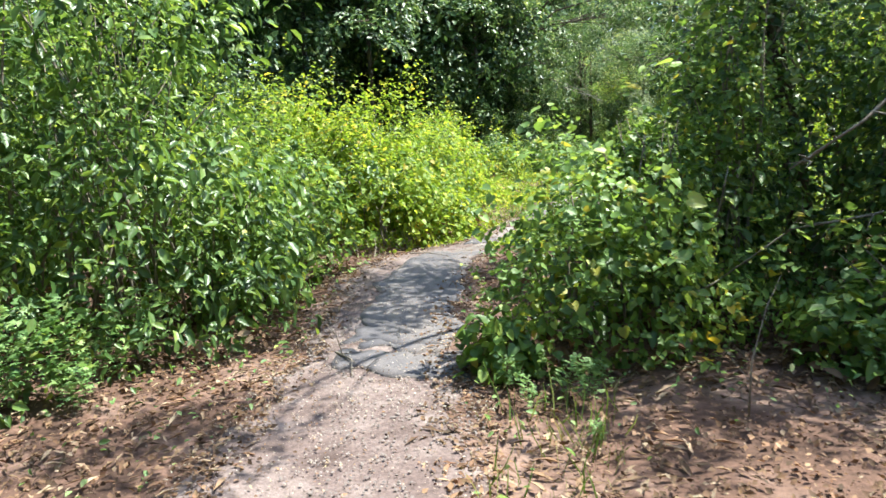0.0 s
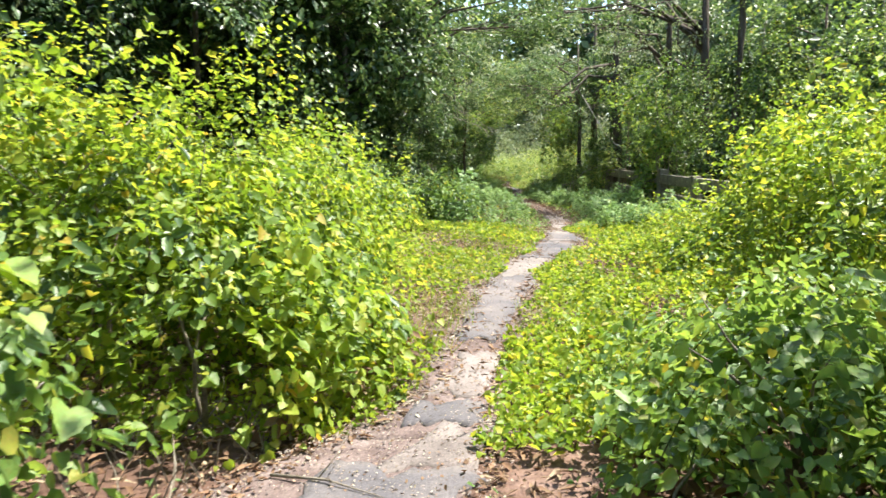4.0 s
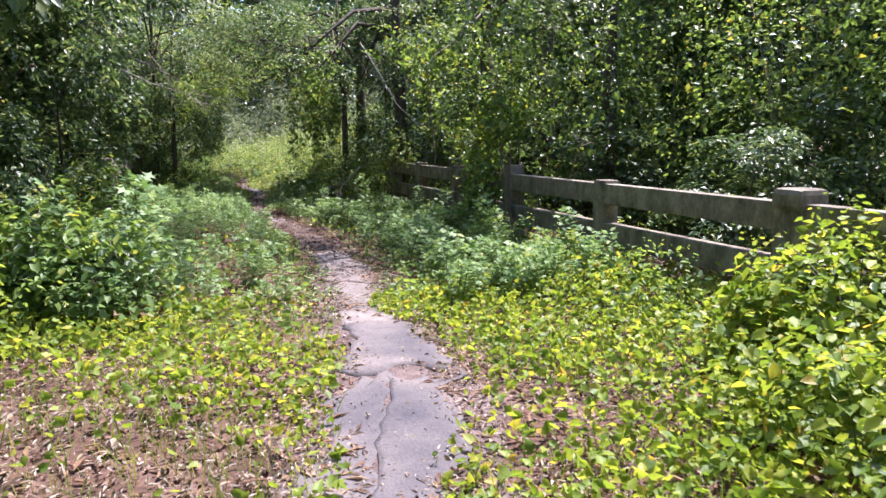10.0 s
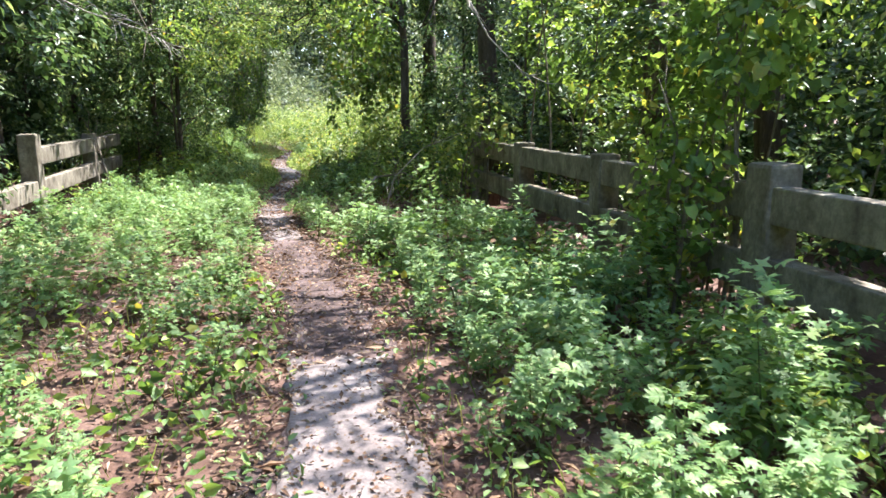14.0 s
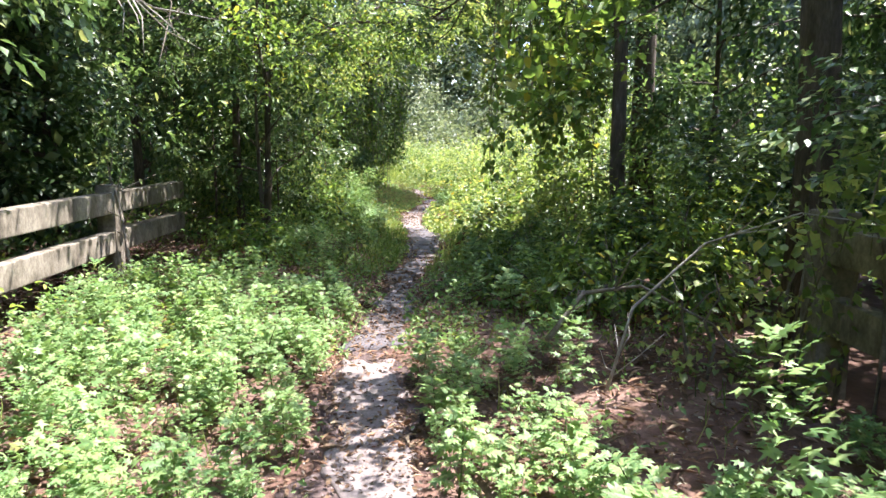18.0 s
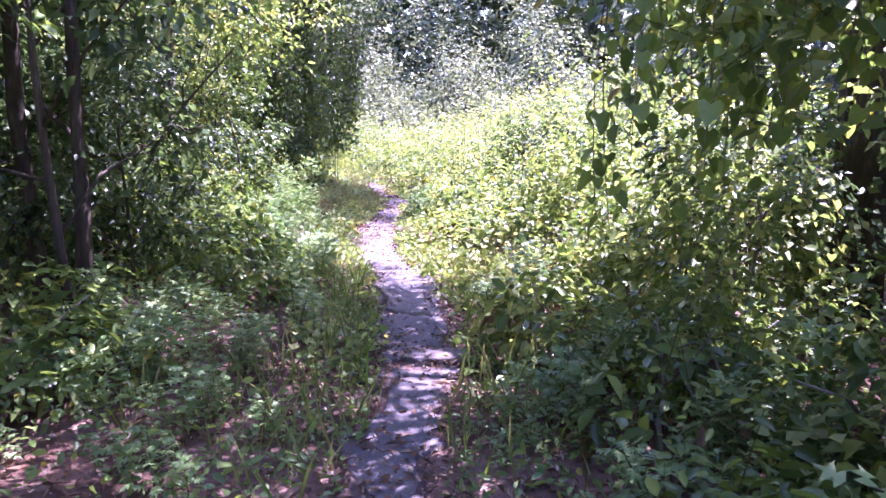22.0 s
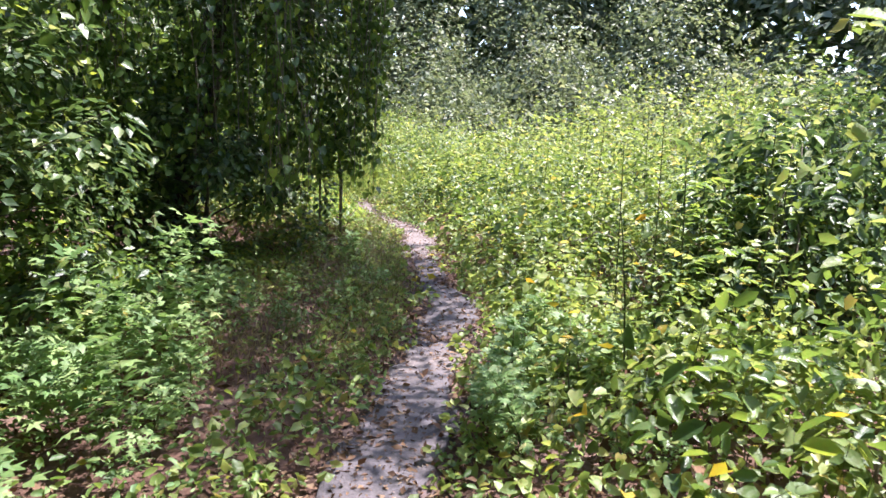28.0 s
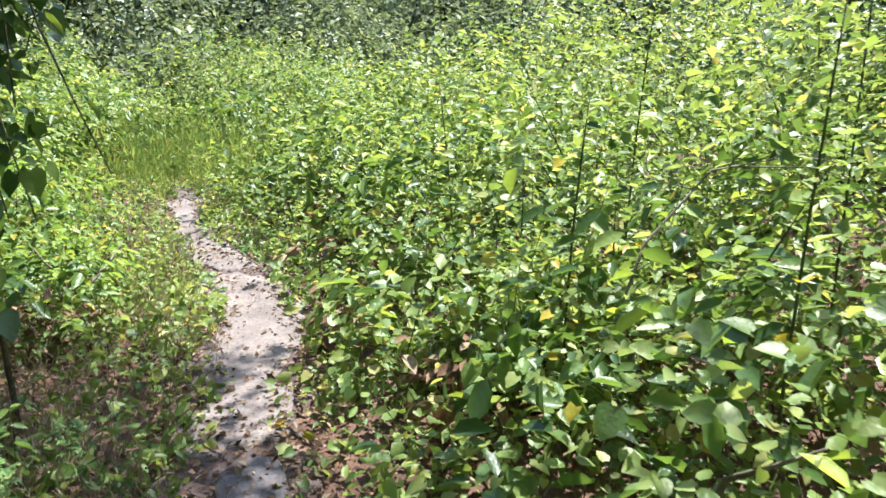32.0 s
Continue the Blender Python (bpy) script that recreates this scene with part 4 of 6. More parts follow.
# ---- trees ----
def make_tree(name, label, height, spread, crown_low, leaf, n_leaves, seed, lean=0.3, mat=None, radius=0.11, group="trees of the wood", shape=DIAMOND, droop=0.0):
    """A tapered trunk, limbs that fork once, and a crown of leaf sprays round the limb ends."""
    g = np.random.default_rng(seed)
    ob = thing(name, label, "tree", group)
    ax, ay = g.normal(0, lean, 2)
    tp = lambda k: np.array([ax * k * k + .08 * math.sin(5 * k + seed), ay * k * k + .08 * math.cos(4 * k + seed), height * k])
    bm = bmesh.new()
    ks = np.linspace(0, 1, 9)
    add_tube(bm, [tp(k) - np.array([0, 0, .15]) * (k == 0) for k in ks], [radius * (1.35 if k == 0 else 1 - .85 * k) for k in ks], 8)
    part("trunk", bm, M_BARK, ob)
    tips = []
    n_l = int(9 + height)
    for j in range(n_l):
        k = crown_low + (1 - crown_low) * (j + g.uniform(0, 1)) / n_l * .97
        a = j * 2.4 + g.uniform(-.5, .5)
        reach = spread * (1.05 - .65 * max(0, (k - crown_low) / (1 - crown_low)) ** 1.5) * g.uniform(.6, 1.1)
        s = tp(k)
        out = np.array([math.cos(a), math.sin(a), 0])
        rise = g.uniform(.1, .75) * reach * (1 - droop) - droop * reach * .6
        pts = [s + out * reach * q + np.array([0, 0, rise * q ** .8]) + g.normal(0, .04, 3) * (q > 0) for q in (0, .35, .7, 1)]
        bm = bmesh.new()
        r0 = radius * (1 - .8 * k) * .5
        add_tube(bm, pts, [r0, r0 * .7, r0 * .45, r0 * .18], 5)
        for q in range(3):
            p0 = pts[1] + (pts[3] - pts[1]) * g.uniform(0, .9)
            e = p0 + unit(out + g.normal(0, .7, 3)) * reach * g.uniform(.25, .5)
            add_tube(bm, [p0, (p0 + e) / 2 + g.normal(0, .05, 3), e], [r0 * .4, r0 * .28, r0 * .1], 4)
            tips.append(e)
            tips.append((p0 + e) / 2)
        part("limb", bm, M_BARK, ob)
        tips += [pts[3], pts[2]]
    tips.append(tp(1.0))
    T = np.array(tips)
    c = tp(.6)
    D = unit(unit(T - c) * .6 + np.array([0, 0, .6 - droop]) + g.normal(0, .3, T.shape))
    P, N, A = pads(T, D, spread * g.uniform(.13, .29, len(T)), max(8, n_leaves // len(T)), g)
    P[:, 2] = np.maximum(P[:, 2], .15 + .3 * g.uniform(0, 1, len(P)))
    n_leaves = len(P)
    cr = new("crown", leaves_mesh("crown", shape, P, N, A, leaf * g.uniform(.6, 1.3, n_leaves), mat or M_TREE))
    cr.parent = ob
    tagged(cr, kind="stuff")
    return ob


PROTO = [make_tree("broadleaf_tree", "tall broadleaf tree with a dark dense crown", 9.5, 2.6, .28, .175, 8500, 31),
         make_tree("broadleaf_tree", "slender tree with an airy crown and ivy on the trunk", 8.0, 2.2, .18, .15, 7500, 32, .5, radius=.09),
         make_tree("broadleaf_tree", "old tree with spreading limbs and a heavy crown", 11.0, 3.2, .25, .19, 10000, 33, .3, radius=.17),
         make_tree("sapling", "thin understory sapling with small leaves", 4.5, 1.3, .15, .08, 4200, 34, .3, radius=.035, group="understory saplings"),
         make_tree("sapling", "multi-branched understory sapling in the shade", 3.6, 1.4, .08, .085, 4200, 35, .4, radius=.03, group="understory saplings"),
         make_tree("understory_bush", "dense leafy understory bush at the wood's edge", 2.6, 1.5, .03, .10, 4600, 36, .2, radius=.03, group="understory bushes")]
placed = set()


def plant_tree(kind, x, y, s=1.0, turn=0.0, sz=1.0):
    m = pose(x, y, -0.02, 0, 0, turn) @ Matrix.Diagonal((s, s, s * sz, 1))
    if kind not in placed:
        placed.add(kind)
        PROTO[kind].matrix_basis = m
        return PROTO[kind]
    return copy_thing(PROTO[kind], m)


g = np.random.default_rng(5)
# first seven are added: high crowns that keep the sky's light off the wood
TREES_WEST = [
    (2, -3.2, 22.8, 1.2), (2, -3.0, 26.6, 1.25), (2, -3.1, 30.2, 1.2), (2, -3.3, 34.4, 1.25), (2, -4.4, 39.0, 1.2), (2, -5.6, 20.6, 1.2), (2, -6.4, 27.8, 1.3), (0, -1.6, 22.6, 0.9),
    (1, -0.9, 25.3, 0.9), (1, -1.6, 28.6, 1), (0, -1.1, 31.6, 0.85), (1, -2.2, 34.2, 1), (0, -1.6, 37.0, 0.9), (2, -4.2, 25.0, 1), (2, -4.6, 31, 1), (0, -4.0, 36, 1.1), (2, -5.5, 19.5, 1),
    (0, -3.6, 18.6, 0.9), (2, -7.5, 14.5, 1.1), (0, -7, 9.5, 1), (2, -6.0, 4.0, 1), (1, -4.8, 6.5, 0.9), (0, -0.6, 40.0, 0.9), (2, -3.5, 42.5, 1), (0, -3.2, 47.5, 1),]
TREES_EAST = [
    (0, 8.4, 29.8, 0.7), (1, 6.8, 32.0, 0.6), (2, 16.5, 23.5, 1), (2, 16.5, 29, 1), (2, 14.5, 8.5, 1), (2, 16.5, 15, 1.0), (0, 14.5, 2, 1), (2, 14.5, 36, 1), (0, 16.2, 41, 1.1),
    (2, 17.5, 47, 1.1),]
TREES = TREES_WEST + TREES_EAST
for kind, x, y, s in TREES:
    plant_tree(kind, x, y, s, g.uniform(0, 360), g.uniform(.9, 1.15))
# a ring of tall wood that closes the place
for k in range(15):
    a = 2 * math.pi * k / 15 + g.uniform(-.05, .05)
    rr = g.uniform(0, 5)
    if math.cos(a) > .5:
        continue
    plant_tree(int(g.integers(0, 3)), 3 + (17 + rr) * math.sin(a), 27 + (38 + rr) * math.cos(a), g.uniform(1.1, 1.45), g.uniform(0, 360))
BUSHES_WEST = [
    (5, -1.6, 20.9, 0.9), (5, -0.4, 22.8, 0.8), (4, 0.0, 24.4, 0.9), (5, -1.0, 27.0, 0.9), (4, -1.9, 29.6, 0.9), (3, -1.6, 30.6, 0.9), (4, 0.4, 34.6, 0.8), (3, 1.3, 33.7, 1.0),
    (4, 1.2, 35.2, 0.7), (5, -3.6, 16.6, 1), (5, -4.2, 21.6, 1.2), (5, -3.2, 24, 1.1), (5, -3.0, 28, 1.1), (5, -3.2, 33.5, 1.2), (5, -6.0, 11, 1.2), (5, -5.5, 16, 1.2),]
BUSHES_EAST = [
    (5, 7.2, 19.2, 0.8), (5, 7.4, 22.0, 0.9), (4, 7.0, 24.6, 0.9), (5, 7.0, 27.4, 0.9), (3, 6.7, 28.2, 1), (5, 6.6, 30.8, 0.9), (4, 5.9, 33.8, 0.8),
    (5, 7.3, 33.6, 0.9), (5, 8.8, 20.2, 1.1), (5, 9.0, 25.5, 1.1), (5, 8.9, 30.5, 1.1), (5, 9.5, 13, 1.2),]
BUSHES_FAR = [
    (5, 0.2, 36.3, 0.8), (5, 0.4, 38.6, 0.9), (5, 0.9, 40.6, 0.9), (4, 1.5, 43.2, 0.9), (5, 1.0, 44.4, 1), (5, -0.4, 43, 1.1), (5, 10.2, 38.5, 1.2), (5, 10.8, 43, 1.3), (5, 11.5, 48, 1.3),
    (5, -1.5, 50, 1.1), (5, -2.5, 54, 1.2),]
BUSHES = BUSHES_WEST + BUSHES_EAST + BUSHES_FAR
for k in range(32):   # bushes and young trees that fill the wood on both sides
    away = g.uniform(0, 6.5)
    BUSHES.append((int(g.choice([5, 5, 4, 3])), -6.5 - away if g.uniform() < .5 else 13.0 + away, -6 + 66 * (k + g.uniform(0, 1)) / 32, g.uniform(1.0, 1.6)))
for kind, x, y, s in BUSHES:
    plant_tree(kind, x, y, s, g.uniform(0, 360), g.uniform(.85, 1.15))


# ---- vine-draped walls of leaves at the wood's edge ----
def make_drape(label, blobs, n, seed, leaf=.11, mat=None):
    """A tree wholly hung with creeper: trunk, a few limbs and a curtain of leaves with ragged gaps."""
    g = np.random.default_rng(seed)
    ob = thing("vine_draped_tree", label, "tree", "draped trees at the wood's edge")
    top = max(b[2] + b[5] for b in blobs)
    bm = bmesh.new()
    add_tube(bm, [(0, 0, -.15), (.1, .05, top * .3), (-.05, .1, top * .6), (.1, 0, top * .9)], [.14, .11, .08, .03], 8)
    part("trunk", bm, M_BARK, ob)
    for j in range(6):
        a, z = j * 1.1 + g.uniform(0, .5), top * g.uniform(.25, .8)
        e = np.array([math.cos(a), math.sin(a), .35]) * g.uniform(.9, 1.5)
        bm = bmesh.new()
        add_tube(bm, [(0, 0, z), tuple(np.array([0, 0, z]) + e * .5 + g.normal(0, .06, 3)), tuple(np.array([0, 0, z]) + e)], [.045, .03, .012], 5)
        part("limb", bm, M_BARK, ob)
    CC, DD = [], []
    for cx, cy, cz, rx, ry, rz in blobs:
        k = int(n / len(blobs) / 42)
        d = unit(g.normal(size=(k, 3)))
        r = (1 - np.abs(g.normal(0, .16, k))) * (1 + .3 * relief(d * 2, 1.8, seed + 1))
        CC.append(np.array([cx, cy, cz]) + d * np.array([rx, ry, rz]) * r[:, None])
        DD.append(d * .75 + np.array([0, 0, .45]))
    C, D = np.concatenate(CC), np.concatenate(DD)
    ok = (C[:, 2] > .15) & ((relief(C, 1.5, seed + 5) < .5) | (g.uniform(0, 1, len(C)) < .2))
    C, D = C[ok], D[ok]
    P, N, A = pads(C, D, g.uniform(.22, .6, len(C)), 42, g, .7)
    # strands that hang below the pads
    i = np.repeat(g.permutation(len(C))[:len(C) // 3], 14)
    k = np.tile(np.arange(14) / 14, len(i) // 14)
    H = C[i] + D[i] * .25 + np.stack([.05 * np.sin(9 * k + i), .05 * np.cos(7 * k + i), -1.3 * k], 1) + g.normal(0, .04, (len(i), 3))
    # shaded leaves inside
    q = g.integers(len(C), size=n // 9)
    axis_z = np.stack([C[q][:, 0] * .55, C[q][:, 1] * .55, C[q][:, 2]], 1) + g.normal(0, .2, (len(q), 3))
    P = np.concatenate([P, H, axis_z])
    N = np.concatenate([N, unit(D[i] + g.normal(0, .4, H.shape)), unit(g.normal(0, 1, axis_z.shape))])
    A = np.concatenate([A, unit(g.normal(0, .4, H.shape) + np.array([0, 0, -1.0])), unit(g.normal(0, 1, axis_z.shape))])
    size = np.concatenate([g.uniform(.55, 1.25, len(P) - len(axis_z)), g.uniform(1.6, 2.4, len(axis_z))]) * leaf
    ok = P[:, 2] > .05
    P, N, A, size = P[ok], N[ok], A[ok], size[ok]
    cr = new("foliage", leaves_mesh("foliage", DIAMOND, P, N, A, size, mat or M_TREE))
    cr.parent = ob
    return tagged(cr, kind="stuff").parent


PROTO += [make_drape("tree smothered in dark creeper from crown to ground", [(0, 0, 3.6, 1.5, 1.5, 2.8), (.4, .5, 1.6, 1.6, 1.4, 1.8), (-.5, -.3, 5.6, 1.3, 1.4, 1.6)], 9000, 61, .15),
          make_drape("broad tree curtained with hanging vines", [(0, 0, 2.4, 2.0, 1.6, 2.4), (.8, .2, 5.0, 1.7, 1.7, 2.2), (-.9, .3, 4.2, 1.4, 1.4, 2.0)], 11000, 62, .15),
          make_drape("tall narrow column of creeper on a dead trunk", [(0, 0, 3.0, 1.0, 1.0, 3.0), (.1, .1, 6.2, .9, .9, 2.0)], 7000, 63, .14)]
# paled copy of the draped trees, haze and sun put into its leaves
PROTO.append(make_drape("creeper-hung tree in leaf paled for haze and sun", [(0, 0, 2.6, 2.0, 1.7, 2.6), (.7, .2, 5.0, 1.7, 1.7, 2.0), (-.9, .3, 4.4, 1.5, 1.5, 2.0), (.9, -.6, 1.4, 1.5, 1.2, 1.5)], 13000, 64, .15, M_HAZE_SUN))
DRAPES_WEST = [
    (7, -2.4, 20.9, 0.95), (6, -0.9, 24.3, 0.8), (7, -2.6, 27.4, 1), (6, -1.7, 30.4, 0.9), (7, -2.4, 33.6, 1), (6, -0.6, 37.6, 0.85), (7, -2.2, 41.4, 1), (7, -3.4, 45.5, 1),
    (7, -5.2, 22.4, 1.2), (6, -5.0, 17.5, 1.2), (7, -6.2, 12.6, 1.2), (6, -5.6, 8.2, 1.1), (7, -4.9, 3.0, 1.1), (7, -5, -8, 1.2),]
DRAPES_WEST += [(6, -1.0, 32.8, .85), (6, .5, 36.4, .75)]
DRAPES_EAST = [
    (7, 9.8, 22.8, 0.85), (6, 9.9, 25.0, 0.85), (7, 9.8, 27.3, 0.8), (6, 9.5, 29.6, 0.75), (7, 9.2, 31.8, 0.7), (6, 10.9, 36.8, 1), (7, 12.2, 40, 1.1), (6, 11.8, 45.5, 1.1),
    (7, 12.0, 21.5, 0.9), (6, 12.0, 25.5, 0.9), (7, 11.8, 30.5, 0.9), (6, 11.0, 16.0, 0.8), (7, 16, 36, 1.6), (7, 16, 43, 1.7), (6, 12.4, 12.2, 1.2), (7, 9.8, 7.6, 0.9), (6, 9.4, 3.2, 0.8),]
DRAPES_FAR = [
    (7, 13.5, 50, 1.2), (7, -4.0, 56, 1.4), (6, -3.6, 51.5, 1.2), (7, 1.0, -12, 1.2), (6, 6, -12.5, 1.2), (6, 11, -8, 1.2),]
DRAPES = DRAPES_WEST + DRAPES_EAST + DRAPES_FAR
# far and eastern drapes take the copy with haze put into its colour
for kind, x, y, s in DRAPES:
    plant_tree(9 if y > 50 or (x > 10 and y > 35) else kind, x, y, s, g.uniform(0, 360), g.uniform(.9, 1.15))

# far woods all round: too many leaves to count
n = 4200
ang, rad, hgt = g.uniform(0, 6.283, n), g.uniform(0, 5, n), 13 * g.uniform(0, 1, n) ** .8
C = np.stack([3 + (20 + rad) * np.sin(ang), 27 + (41 + rad) * np.cos(ang), hgt], 1)
C += np.stack([relief(C, .9, 71), relief(C, .9, 72), relief(C, .9, 73)], 1) * .9
C = C[(relief(C, .5, 74) < .6) & (C[:, 2] > .1) & (C[:, 2] < 10 + 3 * relief(C * np.array([1, 1, 0]), .6, 75))]
inward = unit(np.array([3, 27, 3.0]) - C)
P, N, A = pads(C, inward * .5 + np.array([0, 0, .7]) + g.normal(0, .25, C.shape), g.uniform(.5, 1.5, len(C)), 48, g, .6)
# past y = 50 the wood's leaf colour holds painted haze
for here, mat, say in ((P[:, 1] < 50, M_TREE, "dense green wood closing the view all round"), (P[:, 1] >= 50, M_HAZE_SUN, "sunlit wood beyond the clearing, paled for haze")):
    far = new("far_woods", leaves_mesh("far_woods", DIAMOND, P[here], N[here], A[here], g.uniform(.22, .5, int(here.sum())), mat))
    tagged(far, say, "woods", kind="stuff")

n = 60000
ang, hgt = g.uniform(0, 6.283, n), 15 * g.uniform(0, 1, n) ** .9
P = np.stack([3 + 28 * np.sin(ang), 27 + 49 * np.cos(ang), hgt], 1) + g.normal(0, 1.2, (n, 3))
P = P[P[:, 2] > .3]
back = new("far_woods", leaves_mesh("far_woods", DIAMOND, P, unit(g.normal(0, .7, P.shape) + np.array([0, 0, .3])), unit(g.normal(0, .6, P.shape) - np.array([0, 0, .5])), g.uniform(.7, 1.3, len(P)), M_TREE))
tagged(back, "deep wood seen through the gaps of the nearer trees", "woods", kind="stuff")

# pale sunlit growth beyond the bend
leaf_mass("brush", "pale sunlit growth closing the view past the bend", "shrub", [(2.6, 52.4, 0, 1.8, 1.3, 1.15), (.9, 51.9, 0, 1.2, 1.2, 1.1), (4.4, 52.2, 0, 1.4, 1.3, 1.2)], M_VINE_PALE, OVAL, .085, 330, 85, 10)
leaf_mass("brush", "pale sunlit yellow-green brush beyond the bend of the trail", "shrub",
          [(0.2, 50.8, 0, 1.3, 2.0, 1.3), (-0.4, 54.5, 0, 1.6, 2.2, 1.7), (3.6, 54.8, 0, 1.7, 2.0, 1.6), (4.4, 49.4, 0, 1.4, 1.6, 1.0), (2.2, 58.5, 0, 2.4, 2.0, 1.9)], M_VINE_PALE, OVAL, .09, 330, 81, 10)


# far bushes in the paled leaf: haze and sun are in the colour
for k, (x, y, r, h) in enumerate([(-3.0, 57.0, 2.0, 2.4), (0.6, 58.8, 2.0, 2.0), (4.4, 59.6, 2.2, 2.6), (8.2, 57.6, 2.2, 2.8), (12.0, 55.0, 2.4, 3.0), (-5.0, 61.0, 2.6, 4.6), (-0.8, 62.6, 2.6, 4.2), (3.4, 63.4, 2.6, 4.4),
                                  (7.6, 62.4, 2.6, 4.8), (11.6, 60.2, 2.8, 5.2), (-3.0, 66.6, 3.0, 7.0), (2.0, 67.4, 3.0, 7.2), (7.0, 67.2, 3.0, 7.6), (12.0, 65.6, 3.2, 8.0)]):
    leaf_mass("bushy_tree", "bushy tree in full sun across the clearing, paled for haze" if h > 3.5 else "low pale bush in full sun across the clearing", "tree" if h > 3.5 else "bush",
              [(x, y, 0, r, r * .9, h), (x + r * .4, y - .4, 0, r * .7, r * .7, h * .7)], M_HAZE_SUN, DIAMOND, .19, 85, 700 + k, 4, group="pale bushes across the clearing", freq=1.3, sprigs=2, sprig_len=.7)
leaf_mass("shrub", "pale green brush at the bend of the trail", "shrub", [(0.6, 48.6, 0, 1.0, 1.4, 1.0), (1.5, 46.8, 0, .8, 1.0, .75), (-.6, 47.6, 0, 1.2, 1.6, 1.7)], M_VINE_PALE, OVAL, .07, 420, 84, 14)


# ---- creeper over the ground ----
def carpet(name, label, x0, x1, y0, y1, per_m2, mat, shape, size, seed, height=0.10, grow=0.10, patch=0.35, near=0.0, category="vine", tilt=.45, freq=1.6, band=99.0, cover=.75, east=False):
    """Low growth over a stretch of ground, thin and patchy beside the trail."""
    g = np.random.default_rng(seed)
    n = int((x1 - x0) * (y1 - y0) * per_m2)
    P = np.stack([g.uniform(x0, x1, n), g.uniform(y0, y1, n), np.zeros(n)], 1)
    d = off_trail(P[:, 0], P[:, 1])
    edge = near + .12 * relief(P, 2.4, seed + 1)
    ok = (d > edge) & (d < band) & (relief(P, freq, seed + 2) < cover - patch * 1.6 * np.exp(-np.maximum(d, 0) * .8) + .38 * g.normal(size=n))
    if east:
        ok &= P[:, 0] > np.interp(P[:, 1], TRAIL_Y, TRAIL_R) - .2
    P, d = P[ok], np.maximum(d[ok], 0)
    top = height + grow * np.minimum(d, 2.2)
    P[:, 2] = ground_z(P[:, 0], P[:, 1]) + top * (.25 + .75 * g.uniform(0, 1, len(P)) ** .6) * (1 + .35 * relief(P, 1.9, seed + 3))
    P[:, 2] = np.maximum(P[:, 2], .0185)
    N = unit(np.array([0, 0, 1.0]) + g.normal(0, tilt, P.shape))
    A = unit(g.normal(0, 1, P.shape) * np.array([1, 1, .35]))
    ob = new(name, leaves_mesh(name, shape, P, N, A, size * (.4 + .9 * g.uniform(0, 1, len(P)) ** 1.4), mat))
    return tagged(ob, label, category, kind="stuff")


carpet("ground_creeper", "yellow-green creeper spreading over the ground beside the trail", -5, 2.9, 9.0, 20.0, 680, M_VINE, HEART, .052, 91, .05, .09, .5, -.04, tilt=1.3, cover=.85)
carpet("ground_creeper", "sunlit creeper covering the ground up to the railing", 1.3, 6.0, 8.8, 20.0, 1050, M_VINE, HEART, .052, 92, .06, .16, .45, -.05, tilt=1.3, cover=.6, east=True)
carpet("ground_creeper", "pale creeper over the ground at the foot of the bank", 3.4, 6.2, 35.0, 48, 380, M_VINE_PALE, HEART, .06, 93, .07, .15, .3, -.02, tilt=1.0)
carpet("ground_creeper", "creeper and seedlings thinly covering the litter", 0.5, 3.3, 34.5, 43, 120, M_WEED, OVAL, .06, 94, .06, .1, .3, tilt=.7)
carpet("ground_creeper", "pale green growth crowding the bend of the trail", -1.6, 3.6, 45.6, 54, 420, M_VINE_PALE, HEART, .05, 89, .10, .22, .15, -.08, tilt=.8)
carpet("ground_creeper", "broad-leaved creeper straggling over the litter", 0.4, 3.2, 18.8, 25, 150, M_SHRUB, HEART, .068, 82, .05, .07, .2, .05, tilt=.7)
carpet("ground_creeper", "leafy creeper below the railing", 3.6, 6.0, 19.6, 26.5, 260, M_SHRUB, HEART, .06, 81, .07, .12, .2, .1, tilt=.8)
carpet("seedlings", "scattered green seedlings over reddish leaf litter", -0.5, 5.9, 20, 35, 70, M_WEED, OVAL, .05, 95, .05, .08, .3, tilt=.7)
carpet("seedlings", "scattered seedlings at the edge of the thicket", -1.2, 4.6, 2.2, 8.6, 60, M_WEED, OVAL, .05, 96, .05, .10, .3, tilt=.7)
carpet("seedlings", "green seedlings among dead stalks by the bend", 1.2, 3.4, 42.5, 49, 190, M_VINE_PALE, OVAL, .05, 821, .1, .14, .2, tilt=.9)
carpet("seedlings", "low green plants in the shade of the trees", 0.3, 5.6, 29, 45, 170, M_SHRUB, OVAL, .055, 90, .06, .12, .3, tilt=.7)
carpet("edge_growth", "low seedlings and creeper growing over the trail's edges", 2.4, 4.7, 29, 48, 480, M_WEED, OVAL, .05, 822, .04, .13, .1, .0, "weeds", 1.0, 2.2, .6, .6)
carpet("edge_growth", "pale creeper leaves lapping over the trail's edges", 2.4, 4.7, 33, 49, 420, M_VINE_PALE, HEART, .055, 823, .05, .18, .1, -.02, "vine", 1.1, 2.0, .6, .5)
carpet("edge_growth", "small weeds lapping over the edges of the bridge trail", 2.4, 4.4, 19.5, 30, 240, M_WEED, OVAL, .05, 824, .05, .14, .2, -.05, "weeds", 1.0, 2.4, .5, .5)
carpet("undergrowth", "dark low undergrowth behind the bridge railing", 6.15, 10.5, 16.5, 34, 130, M_GLOSSY_SHADE, OVAL, .09, 88, .25, .14, 0, .2, "undergrowth", .7)
